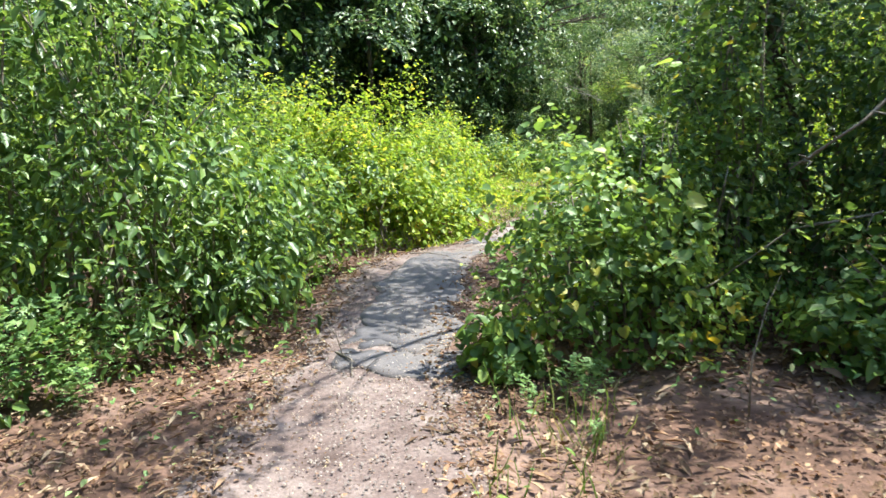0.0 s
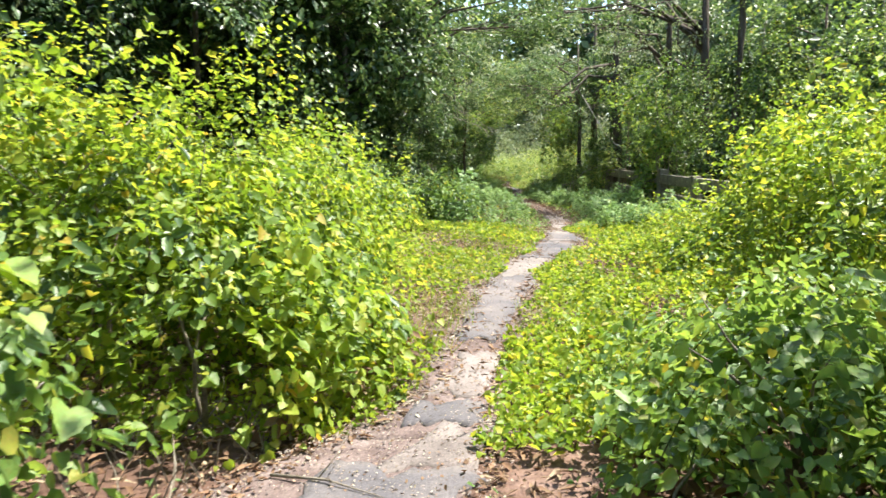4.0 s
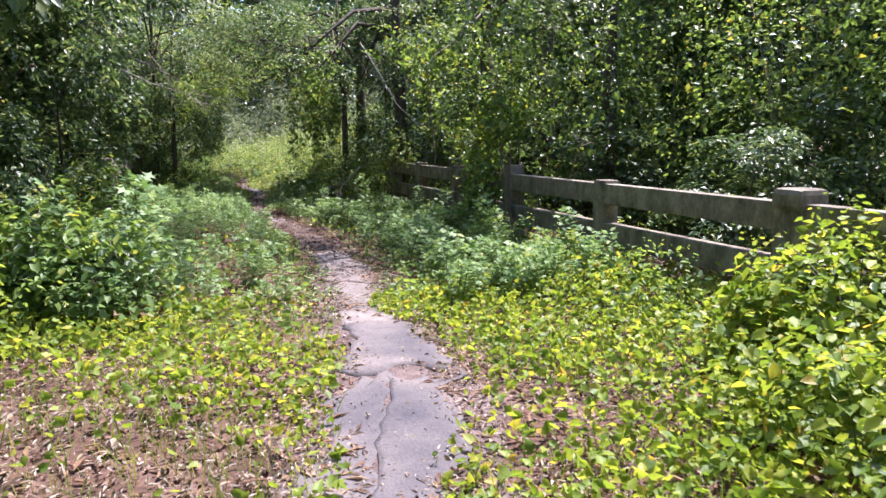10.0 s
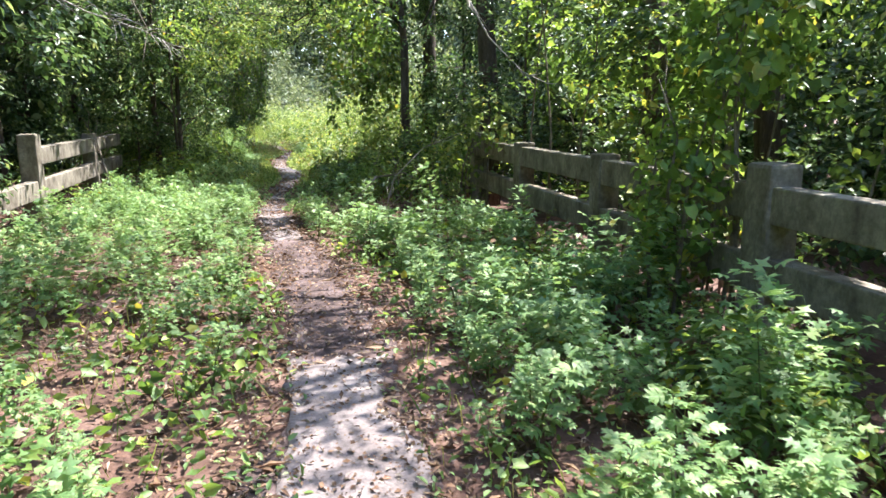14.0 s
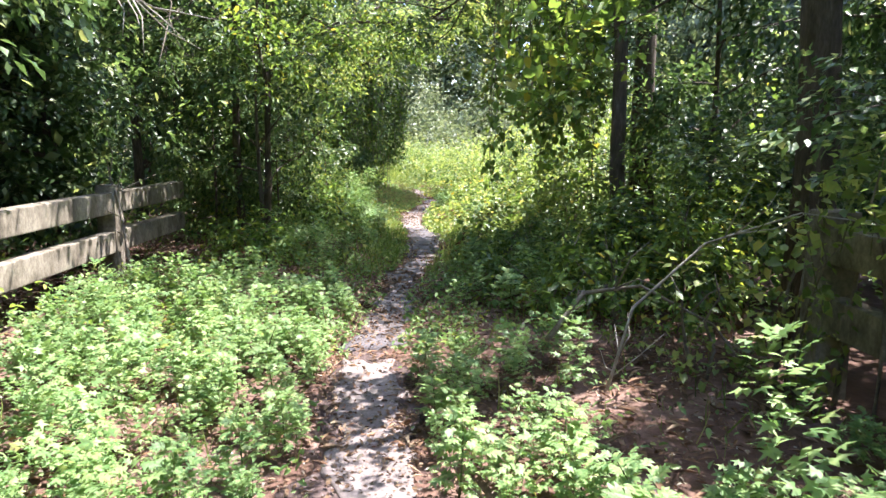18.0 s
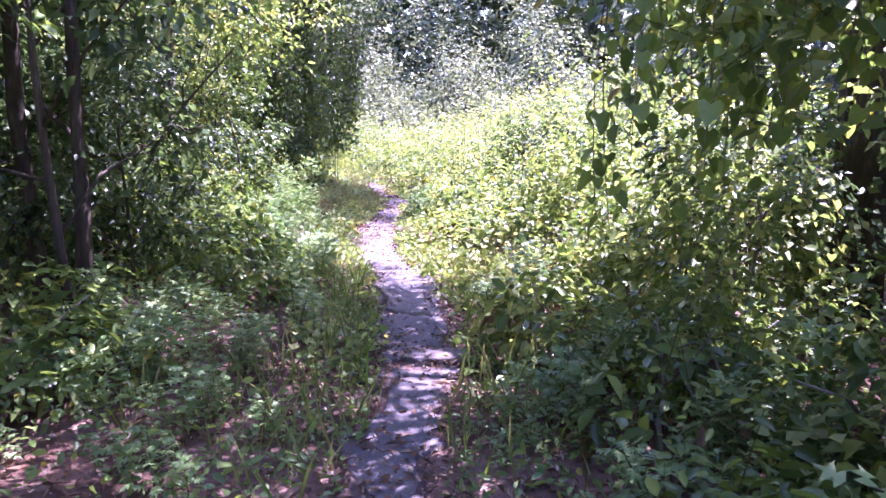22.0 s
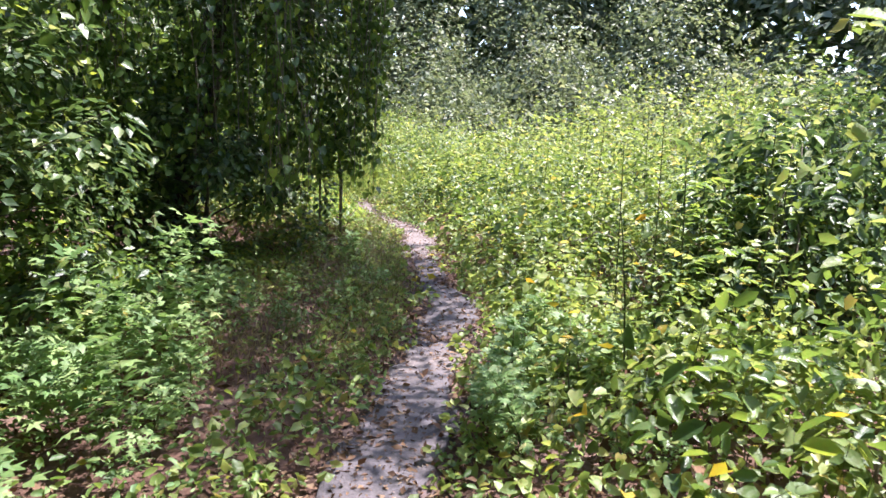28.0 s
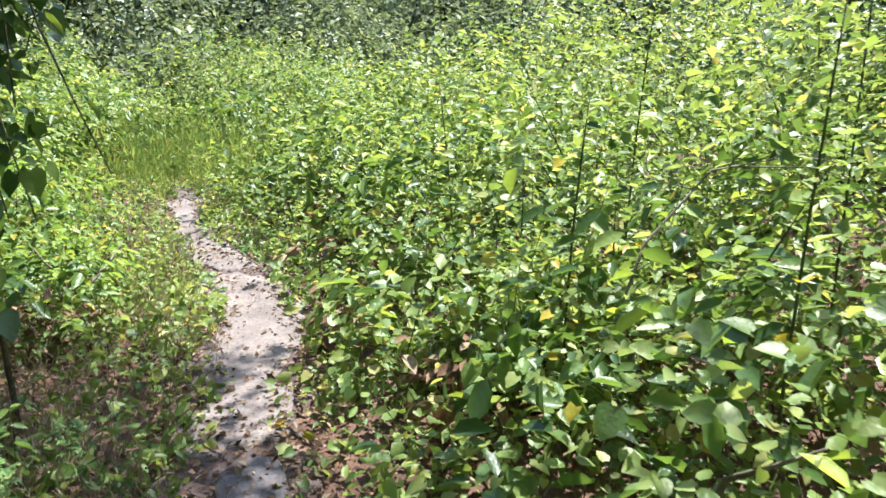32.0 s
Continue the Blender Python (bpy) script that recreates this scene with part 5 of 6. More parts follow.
carpet("undergrowth", "dark low undergrowth under the trees behind the railing", -4.5, 0.0, 20.5, 43, 120, M_GLOSSY_SHADE, OVAL, .09, 87, .22, .16, 0, .2, "undergrowth", .7)
carpet("undergrowth", "rank low growth covering the floor of the wood", -18, -3.2, -14, 76, 28, M_TREE, DIAMOND, .34, 815, .25, .12, 0, .2, "undergrowth", .6, .7)
carpet("undergrowth", "rank low growth between the trees of the wood", 9.0, 24, -14, 76, 28, M_TREE, DIAMOND, .34, 816, .25, .12, 0, .2, "undergrowth", .6, .7)
carpet("undergrowth", "low growth behind the way in", -3.2, 9.0, -14, -3.5, 40, M_TREE, OVAL, .24, 817, .25, .1, 0, .5, "undergrowth", .6, .7)
carpet("undergrowth", "pale low growth across the clearing", -3.2, 9.0, 53, 76, 70, M_VINE_PALE, OVAL, .18, 818, .2, .12, 0, .1, "undergrowth", .6, .9)
carpet("leaf_litter", "brown dead leaves lying over the soil", -2, 6, 1, 48, 170, M_DEAD, DIAMOND, .046, 97, .008, .012, 0, -.16, "litter", .55, 3.0)
carpet("leaf_litter", "dead leaves and crumbs drifted onto the trail", -.2, 4.2, 1, 50, 230, M_DEAD, DIAMOND, .022, 98, .004, .0, 0, -1.2, "litter", .35, 3.0)
carpet("leaf_litter", "dead leaves gathered along the broken edges of the trail", -.4, 4.4, 1, 50, 420, M_DEAD, DIAMOND, .035, 86, .010, .0, 0, -.14, "litter", .5, 3.0, band=.16)
carpet("leaf_litter", "reddish dead leaves strewn over the shaded trail", 2.7, 4.3, 20.2, 47, 480, M_DEAD, DIAMOND, .034, 85, .006, .0, .1, -.6, "litter", .4, 2.2, band=.14)
carpet("leaf_litter", "pinkish grit and crumbs washed over the asphalt", -.3, 2.6, 2.5, 9.6, 800, M_STRAW, DIAMOND, .016, 825, .003, .0, .0, -1.2, "litter", .3, 2.4, .2, .5)
carpet("leaf_litter", "thick reddish litter at the way in", -2.2, 6, 1.2, 5.6, 380, M_DEAD, DIAMOND, .04, 84, .012, .012, 0, -.2, "litter", .6, 3.0)
carpet("leaf_litter", "reddish dead leaves heaped over the trail at the foot of the bank", 2.7, 4.4, 38.2, 43.4, 330, M_DEAD, DIAMOND, .05, 80, .012, .0, .1, -.9, "litter", .5, 2.6, .6)
carpet("leaf_litter", "dark dead leaves under the vines and the hanging tree", 1.0, 5.2, 36, 46, 260, M_DEAD, DIAMOND, .042, 83, .012, .01, 0, -.1, "litter", .6, 3.0)
carpet("dry_straw", "pale dry straw and stems lying among the creeper", -3.0, 5.6, 9, 20.4, 640, M_STRAW, LANCE, .055, 819, .012, .02, .1, -.12, "litter", .3, 2.0)
carpet("leaf_litter", "pale curled leaves strewn along the trail", -1.0, 5.4, 9, 36, 150, M_STRAW, OVAL, .034, 820, .012, .012, .1, -.25, "litter", .6, 2.0)
carpet("pine_straw", "reddish pine needles lying over the soil", -1.5, 6.0, 1, 34, 180, M_DEAD, LANCE, .11, 99, .006, .012, 0, -.15, "litter", .15, 2.0)


def grass(name, label, x0, x1, y0, y1, per_m2, tall, seed, mat=None, near=0.05, lean=.35, category="grass", shape=None):
    """Upright blades, in tufts."""
    g = np.random.default_rng(seed)
    n = int((x1 - x0) * (y1 - y0) * per_m2)
    P = np.stack([g.uniform(x0, x1, n), g.uniform(y0, y1, n), np.zeros(n)], 1)
    d = off_trail(P[:, 0], P[:, 1])
    P = P[(d > near + .1 * relief(P, 3, seed)) & (relief(P, 2.5, seed + 1) > -.2 + .4 * g.normal(size=n))]
    P[:, 2] = ground_z(P[:, 0], P[:, 1]) - .01
    A = unit(np.array([0, 0, 1.0]) + g.normal(0, lean, P.shape) * np.array([1, 1, 0]))
    N = unit(g.normal(0, 1, P.shape) * np.array([1, 1, .15]))
    ob = new(name, leaves_mesh(name, shape or BLADE, P, N, A, tall * g.uniform(.35, 1.2, len(P)), mat or M_GRASS))
    return tagged(ob, label, category, kind="stuff")


grass("grass", "tuft of thin green grass at the path's edge", 2.2, 3.0, 2.6, 4.4, 320, .22, 601)
grass("grass", "green grass along the creeper beside the trail", 0.2, 5.5, 9.2, 20.4, 260, .15, 602, M_CREEPER_SHOOT, -.03, .4)
grass("grass", "green grass and shoots among the creeper", -4, 2.6, 9.4, 20.4, 170, .16, 609, M_CREEPER_SHOOT, 0, .4)
grass("grass", "soft grass in the shade of the trees", 2.0, 4.6, 31.5, 38.5, 170, .3, 603)
grass("dry_grass", "drying grass and stalks beyond the bend", 0.6, 5.0, 44.6, 50, 200, .3, 604, M_DRY, .04, .5, shape=STALK)
grass("dry_grass", "pale grass closing the trail beyond the bend", -0.5, 5.5, 49.8, 54, 420, .75, 610, M_VINE_PALE, .0, .4, shape=STALK)
grass("dry_grass", "drying stalks under the hanging tree", 1.6, 3.5, 40.6, 47, 300, .34, 605, M_DRY, .04, .5, shape=STALK)
grass("dry_stalks", "pinkish dead stalks in the litter beside the path", 1.4, 3.3, 42.6, 48.5, 220, .26, 611, M_STRAW, .02, .5, "stalks", STALK)
grass("grass", "thin grass among the weeds and litter", 0.5, 5.7, 20, 31, 50, .2, 606)
grass("dry_stalks", "brown dead stalks standing in the vines", 4.2, 7.5, 35.5, 49, 90, .55, 607, M_TWIG, .12, .35, "stalks", SHOOT)
grass("dry_stalks", "brown dead stalks at the foot of the mound", -1.4, .9, 8.3, 9.6, 160, .3, 608, M_TWIG, .0, .6, "stalks")


# ---- feathery weeds ----
def make_weed(label, h, n_pairs, leaf, seed):
    g = np.random.default_rng(seed)
    ob = thing("weed_plant", label, "weed", "feathery weeds along the trail")
    lean = g.normal(0, .08, 2)
    st = lambda k: np.array([lean[0] * k * k, lean[1] * k * k, h * k])
    bm = bmesh.new()
    add_tube(bm, [tuple(st(k)) for k in (-.04, .35, .7, 1)], [.006, .005, .004, .002], 5)
    part("stem", bm, M_STEM, ob)
    P, N, A, S = [], [], [], []
    for j in range(n_pairs):
        k = .22 + .78 * (j + .5) / n_pairs
        a0 = j * 1.1 + g.uniform(-.4, .4)
        for q in range(6):
            a = a0 + q * 1.047 + g.uniform(-.3, .3)
            out = np.array([math.cos(a), math.sin(a), 0])
            up = .25 + .5 * k
            reach = leaf * 1.5 * (.95 - .4 * k) * g.uniform(.15, 1.2)
            P.append(st(k) + out * reach + np.array([0, 0, reach * .4]))
            A.append(out + np.array([0, 0, g.uniform(-.35, .35) + up * .3]) + g.normal(0, .25, 3))
            N.append(np.array([0, 0, 1]) - out * up * .35 + g.normal(0, .3, 3))
            S.append(leaf * (1.15 - .25 * k) * g.uniform(.7, 1.2))
    arrays = tuple(np.array(v) for v in (P, N, A, S))
    lv = new("leaves", leaves_mesh("leaves", LOBED, *arrays, M_WEED))
    lv.parent = ob
    return ob, arrays


WEEDS = [make_weed("upright feathery green weed beside the trail", .46, 11, .076, 201), make_weed("short feathery green weed in the litter", .30, 8, .07, 202),
         make_weed("tall feathery weed with a leafy top", .66, 14, .078, 203), make_weed("bushy feathery weed of pale green", .38, 11, .072, 204)]
STANDS_BRIDGE = [
    (-0.1, 2.8, 20.0, 23.5, 4, 0.85, 0.3), (0.4, 3.1, 23.5, 26.2, 10, 0.85, 0.22), (0.5, 2.85, 26.2, 31.2, 25, 0.72, 0.1), (4.0, 5.7, 19.0, 26.6, 13, 1.0, 0.3),
    (3.4, 4.4, 26.6, 28.9, 20, 0.8, 0.08), (3.7, 5.5, 30.0, 35.5, 7, 0.85, 0.2), (4.6, 5.8, 25.8, 27.4, 3, 0.7, 0.3), (-0.8, 1.3, 19.2, 21.8, 16, 1.4, 0.45), (1.3, 2.6, 19.6, 22.0, 2.5, .8, .35), (4.0, 5.6, 18.9, 20.2, 4, 0.9, 0.5),]
STANDS_ENDS = [
    (1.2, 2.8, 31.2, 35.5, 7, 0.8, 0.35), (1.5, 2.9, 35.5, 39.0, 15, 0.95, 0.32), (1.3, 2.4, 39.0, 41.4, 14, 1.1, 0.4), (1.8, 3.2, 41.5, 44.5, 7, 0.7, 0.25),
    (-0.7, 0.5, 3.0, 4.4, 10, 1.0, 0.5), (2.3, 3.2, 3.4, 4.6, 5, 0.7, 0.15), (2.4, 3.1, 5.8, 6.9, 9, 0.6, 0.3), (4.2, 5.5, 3.6, 5.2, 4, 0.8, 0.3), (3.9, 4.6, 39.6, 42.0, 9, 0.9, 0.2),]
STANDS = STANDS_BRIDGE + STANDS_ENDS
g = np.random.default_rng(9)
spots = []
for x0, x1, y0, y1, per, tall, clear in STANDS:
    for _ in range(int((x1 - x0) * (y1 - y0) * per * 1.2)):
        x, y = g.uniform(x0, x1), g.uniform(y0, y1)
        d = off_trail(np.array([x]), np.array([y]))[0]
        if d > clear * g.uniform(.5, 1.4) and abs(x - .22) > .15:
            z = float(ground_z(np.array([x]), np.array([y]))[0]) - .01
            m = pose(x, y, z, g.normal(0, 5), g.normal(0, 5), g.uniform(0, 360)) @ Matrix.Scale(tall * g.uniform(.65, 1.3), 4)
            spots.append((d + g.uniform(0, .5), int(g.choice(4, p=[.35, .25, .1, .3])), m))
spots.sort(key=lambda v: v[0])
used, rest = set(), [[], [], [], []]
for n, (d, kind, m) in enumerate(spots):
    if kind not in used:
        used.add(kind)
        WEEDS[kind][0].matrix_basis = m
    elif n < 290:
        copy_thing(WEEDS[kind][0], m)
    else:
        P, N, A, S = WEEDS[kind][1]
        M3 = np.array(m.to_3x3())
        rest[kind].append((P @ M3.T + np.array(m.translation), N @ M3.T, A @ M3.T, S * m.to_scale()[0]))
flat = [v for some in rest for v in some]
stand = new("weed_stand", leaves_mesh("weed_stand", LOBED_PLAIN, *(np.concatenate([v[k] for v in flat]) for k in range(4)), M_WEED))
tagged(stand, "dense stands of feathery green weeds beside the trail", "weeds", kind="stuff")


# ---- overhanging boughs ----
def bough_tree(label, x, y, r, blobs, per, seed, leaf=.085, mat=None, fork_z=0.0):
    """A tree whose limbs reach over the trail, each ending in an airy spray of leaves."""
    g = np.random.default_rng(seed)
    ob = thing("overhanging_tree", label, "tree", at=(x, y, 0))
    O = np.array([x, y, 0])
    top = np.mean([b[:3] for b in blobs], 0) - O
    fork = np.array([top[0] * .1, top[1] * .1, fork_z]) if fork_z else np.array([top[0] * .25, top[1] * .25, top[2] * .7])
    bm = bmesh.new()
    add_tube(bm, [(0, 0, -.15), tuple(fork * .35 + g.normal(0, .05, 3)), tuple(fork * .7 + g.normal(0, .05, 3)), tuple(fork), tuple(fork * 1.15 + np.array([0, 0, 1.4]))], [r * 1.3, r, r * .85, r * .7, r * .2], 9)
    part("trunk", bm, M_BARK, ob)
    PP = []
    for cx, cy, cz, rx, ry, rz in blobs:
        C = np.array([cx, cy, cz]) - O
        bm = bmesh.new()
        mid = fork * .5 + C * .5 + np.array([0, 0, .25]) + g.normal(0, .1, 3)
        add_tube(bm, [tuple(fork * g.uniform(.75, 1)), tuple(mid), tuple(C)], [r * .45, r * .3, r * .1], 6)
        for _ in range(9):
            e = C + unit(g.normal(size=3)) * np.array([rx, ry, rz]) * .85
            p0 = mid + (C - mid) * g.uniform(.2, 1)
            add_tube(bm, [tuple(p0), tuple((p0 + e) / 2 + g.normal(0, .08, 3)), tuple(e)], [r * .12, r * .08, r * .03], 4)
        part("limb", bm, M_BARK, ob)
        n = max(6, int(per * 4 * rx * ry / 20))
        d = unit(g.normal(size=(n, 3))) * (g.uniform(0, 1, n) ** .45)[:, None]
        PP.append(C + d * np.array([rx, ry, rz]))
    C = np.concatenate(PP)
    P, N, A = pads(C, np.array([0, 0, 1.0]) + g.normal(0, .35, C.shape), g.uniform(.16, .42, len(C)), 34, g, .35)
    ok = open_way(P + O, .6)
    P, N, A = P[ok], N[ok], A[ok]
    cr = new("crown", leaves_mesh("crown", OVAL, P, N, A, leaf * g.uniform(.6, 1.25, len(P)), mat or M_TREE))
    cr.parent = ob
    tagged(cr, kind="stuff")
    return ob


# paled leaf here too: full sun is put into the sprays' colour
bough_tree("tree arching over the trail behind the railing", 6.95, 25.4, .13, [(5.5, 23.4, 4.4, 1.4, 1.5, .9), (4.3, 24.9, 4.9, 1.3, 1.4, .8), (6.0, 26.4, 4.4, 1.3, 1.3, 1.0), (6.6, 22.4, 3.4, 1.0, 1.3, 1.1)], 40, 301, .085, M_HAZE_SUN, 4.2)
# added: crown out of view, placed to dapple the bridge with shade
bough_tree("added tall tree that shades the bridge from out of view", 7.9, 24.6, .14, [(5.4, 24.6, 5.1, 1.1, 1.2, .7), (5.4, 23.1, 5.3, 1.3, 1.2, .7), (3.3, 25.6, 5.3, 1.2, 1.2, .7), (2.8, 24.1, 5.4, 1.1, 1.1, .7), (3.9, 26.6, 5.5, 1.1, 1.0, .6), (3.8, 23.2, 5.5, 1.0, .9, .6)], 45, 309, .085, None, 5.0)
bough_tree("dim tree whose leaves close over the narrow path", 5.6, 31.4, .08, [(3.6, 33.0, 3.0, 1.0, .9, .85), (3.4, 31.2, 3.8, 1.2, 1.0, .8), (4.5, 32.0, 3.2, .9, .9, .9), (2.6, 32.2, 3.9, 1.0, .9, .8), (3.9, 34.6, 3.6, 1.0, .9, .8)], 55, 314, .085, None, 3.6)
bough_tree("leaning sapling whose leaves arch over the trail", 1.3, 34.0, .05, [(2.5, 33.5, 2.9, .9, 1.1, .85), (1.7, 32.2, 2.6, .9, .9, 1.0), (3.2, 35.8, 3.4, 1.1, 1.0, .9), (2.2, 35.6, 2.6, .8, .9, .9)], 110, 312, .085, M_SHRUB, 2.6)
bough_tree("sunlit tree whose boughs close over the trail", .7, 38.4, .09, [(2.2, 37.3, 3.4, 1.1, 1.1, .9), (3.3, 38.6, 3.9, 1.2, 1.1, .9), (2.0, 39.6, 3.3, 1.0, 1.0, .9), (4.4, 39.4, 4.6, 1.0, 1.0, .7), (2.9, 36.4, 4.9, 1.2, 1.0, .8), (1.4, 36.6, 4.4, 1.0, 1.0, .9)], 130, 313, .085, M_VINE_PALE, 3.4)
# added to take the sun off the western wood
bough_tree("added tall tree whose high crown shades the wood", -2.7, 28.8, .17, [(0.8, 32.2, 8.2, 1.7, 1.6, 1.0), (0.2, 29.6, 8.4, 1.7, 1.6, 1.0), (-0.6, 26.9, 8.2, 1.7, 1.6, 1.0), (-1.2, 24.2, 7.9, 1.6, 1.6, 1.0), (-0.6, 34.6, 8.0, 1.6, 1.6, 1.0)], 75, 310, .15, None, 6.6)
bough_tree("straight slender trunk behind the railing", 7.7, 22.7, .11, [(7.6, 22.6, 7.2, 1.3, 1.3, .9), (8.4, 23.6, 7.6, 1.2, 1.2, .9)], 30, 311, .11, None, 6.4)
# sprays near 5 m are added out of view to shade weeds and litter
bough_tree("leaning tree with sprays over the railing", -1.6, 24.4, .1, [(1.0, 24.6, 4.2, 1.5, 1.4, .9), (2.4, 25.6, 4.9, 1.4, 1.3, .7), (0.5, 22.6, 3.3, 1.1, 1.3, 1.0), (-0.4, 27.4, 3.6, 1.0, 1.3, .9), (2.9, 24.0, 4.7, 1.1, 1.0, .6), (3.5, 25.4, 5.0, 1.0, 1.0, .6), (3.5, 21.6, 5.1, 1.0, .9, .5), (2.7, 21.1, 5.0, .9, .8, .5)], 150, 302, .085, None, 4.2)
# many of these sprays are added only to cast shade on the trail
bough_tree("shade tree whose limbs roof the trail", 6.5, 33.6, .15, [(5.0, 31.6, 3.9, 1.5, 1.5, 1.0), (4.2, 33.6, 4.6, 1.5, 1.4, .9), (4.6, 34.9, 4.8, 1.2, 1.1, .7), (3.6, 32.8, 4.4, 1.2, 1.2, .8), (5.6, 32.6, 2.9, .8, 1.0, 1.0), (5.0, 36.0, 4.7, .8, 1.0, .7), (5.1, 35.1, 5.0, .8, 1.0, .6), (5.0, 36.9, 4.9, .7, .7, .5), (3.5, 36.2, 4.7, 1.3, 1.1, .8), (6.1, 32.2, 4.3, 1.1, 1.3, .9), (6.5, 30.9, 4.5, 1.0, 1.0, .8), (7.2, 31.2, 5.2, 1.1, 1.0, .7), (6.5, 30.0, 5.2, .9, .8, .6), (5.6, 35.3, 4.6, .9, .8, .6), (5.2, 35.5, 4.2, .8, .7, .5), (6.0, 36.2, 4.9, .8, .7, .6), (4.5, 36.0, 4.3, .9, .6, .5)], 200, 303, .085, None, 4.8)
# the sprays at 5 m are added to shade the western railing
bough_tree("understory tree with bare dark twigs", 0.9, 34.4, .055, [(1.2, 33.2, 3.2, 1.3, 1.3, 1.2), (2.0, 34.8, 3.9, 1.3, 1.3, .9), (0.5, 35.8, 2.8, 1.3, 1.3, 1.3), (0.6, 32.2, 2.6, 1.2, 1.2, 1.2), (3.0, 34.6, 4.4, 1.2, 1.2, .8), (1.0, 31.7, 5.0, 1.3, 1.4, .7), (2.0, 31.9, 5.0, .7, .9, .5), (0.6, 29.9, 5.3, 1.2, 1.3, .7)], 130, 304, .085, None, 4.4)
# sprays at 5 m and above are added out of view, shading the bend
bough_tree("old tree with drooping boughs at the bend", 0.7, 44.4, .16, [(5.3, 41.3, 5.1, 1.3, 1.2, .8), (3.2, 44.6, 4.6, 1.1, 1.0, .8), (4.3, 45.4, 5.2, 1.3, 1.1, .8), (2.6, 43.3, 4.7, 1.3, 1.2, .9), (4.7, 43.6, 5.2, 1.4, 1.4, .8), (2.0, 43.9, 3.7, 1.4, 1.3, 1.1), (5.1, 42.6, 5.3, 1.0, 1.1, .7), (5.8, 44.6, 5.5, .8, .8, .6), (5.0, 46.1, 5.4, 1.0, .9, .6), (5.4, 44.4, 5.4, 1.3, 1.2, .8)], 240, 305)
# added: crown out of view, placed to shade the trail at y 4-7
bough_tree("added slender tree, its unseen crown shading the entrance", 4.7, 7.6, .1, [(3.1, 7.6, 4.8, 1.2, 1.2, .6), (3.9, 8.6, 4.9, 1.2, 1.1, .6), (2.6, 6.6, 5.0, 1.0, 1.0, .5), (2.4, 8.2, 5.0, 1.1, 1.0, .5), (2.9, 4.5, 5.3, .8, .8, .5)], 175, 306)
# added: unseen crown that darkens the hollow and dapples the litter
bough_tree("added spreading tree, its unseen crown shading the way in", 7.6, 5.2, .13, [(5.2, 6.0, 4.4, 1.3, 1.1, .8), (5.5, 5.1, 4.7, 1.1, .9, .6), (6.4, 6.0, 4.0, 1.4, 1.3, 1.0), (5.0, 6.4, 3.2, 1.2, .9, 1.0), (6.3, 7.4, 5.0, 1.5, 1.5, .8), (7.4, 6.2, 5.2, 1.5, 1.5, .8), (5.4, 8.6, 4.8, 1.3, 1.2, .8)], 170, 307)


# ---- stones, fallen branches and small things ----
def stone(x, y, r, h, seed, label):
    g = np.random.default_rng(seed)
    bm = bmesh.new()
    bmesh.ops.create_icosphere(bm, subdivisions=3, radius=1.0)
    for v in bm.verts:
        k = 1 + .3 * noise.noise(v.co * 1.9 + Vector((seed, 0, 0))) + .05 * noise.noise(v.co * 6)
        v.co = Vector((v.co.x * r * k, v.co.y * r * .75 * k, max(-.6, min(v.co.z, .75)) * h * k))
    for f in bm.faces:
        f.smooth = True
    ob = part("stone", bm, M_PALE)
    ob.matrix_basis = pose(x, y, h * .3, 0, 0, g.uniform(0, 360))
    return tagged(ob, label, "stone")


stone(3.68, 33.5, .15, .035, 1, "flat grey stone beside the dark path")
stone(3.55, 34.5, .07, .04, 2, "small grey stone on the path")


def branch(label, pts, r, seed, twigs=5, mat=None, name="fallen_branch"):
    """A bare branch with side twigs."""
    g = np.random.default_rng(seed)
    ob = thing(name, label, "branch", at=pts[0])
    O = np.array(pts[0])
    Q = [np.array(p) - O for p in pts]
    bm = bmesh.new()
    add_tube(bm, [tuple(q) for q in Q], [r * (1 - .75 * k / (len(Q) - 1)) for k in range(len(Q))], 6)
    part("main_stem", bm, mat or M_TWIG, ob)
    for _ in range(twigs):
        k = int(g.integers(0, len(Q) - 1))
        p = Q[k] + (Q[k + 1] - Q[k]) * g.uniform(0, 1)
        d = unit(unit(Q[k + 1] - Q[k]) + g.normal(0, .7, 3)) * g.uniform(.15, .5)
        bm = bmesh.new()
        add_tube(bm, [tuple(p), tuple(p + d * .5 + g.normal(0, .03, 3)), tuple(p + d)], [r * .4, r * .28, r * .1], 5)
        part("twig", bm, mat or M_TWIG, ob)
    return ob


branch("grey dead branch propped against the railing post", [(.62, 31.1, .02), (.5, 31.3, .5), (.36, 31.5, .95), (.25, 31.6, 1.12), (.1, 31.9, 1.3)], .022, 401, 7)
branch("dead branch fallen across the litter", [(4.3, 28.6, .25), (4.6, 28.9, .5), (5.0, 28.9, .55), (5.4, 28.6, .35), (5.6, 28.3, .02)], .02, 402, 8)
branch("dark bare branch of an understory tree", [(1.0, 34.4, 1.6), (1.35, 34.3, 1.25), (1.72, 34.3, 1.27), (2.0, 34.2, 1.6), (2.35, 34.1, 1.95)], .02, 403, 8, M_BARK, "bare_branch")
branch("bare grey branch reaching from the thicket", [(5.4, 5.2, 2.2), (4.8, 4.9, 1.9), (4.3, 4.7, 1.45), (3.9, 4.6, 1.2)], .018, 404, 9)
branch("thin dead vine stem across the hollow", [(5.0, 5.6, .9), (4.5, 5.2, .85), (4.0, 5.0, .8), (3.5, 4.9, .45)], .012, 405, 6)
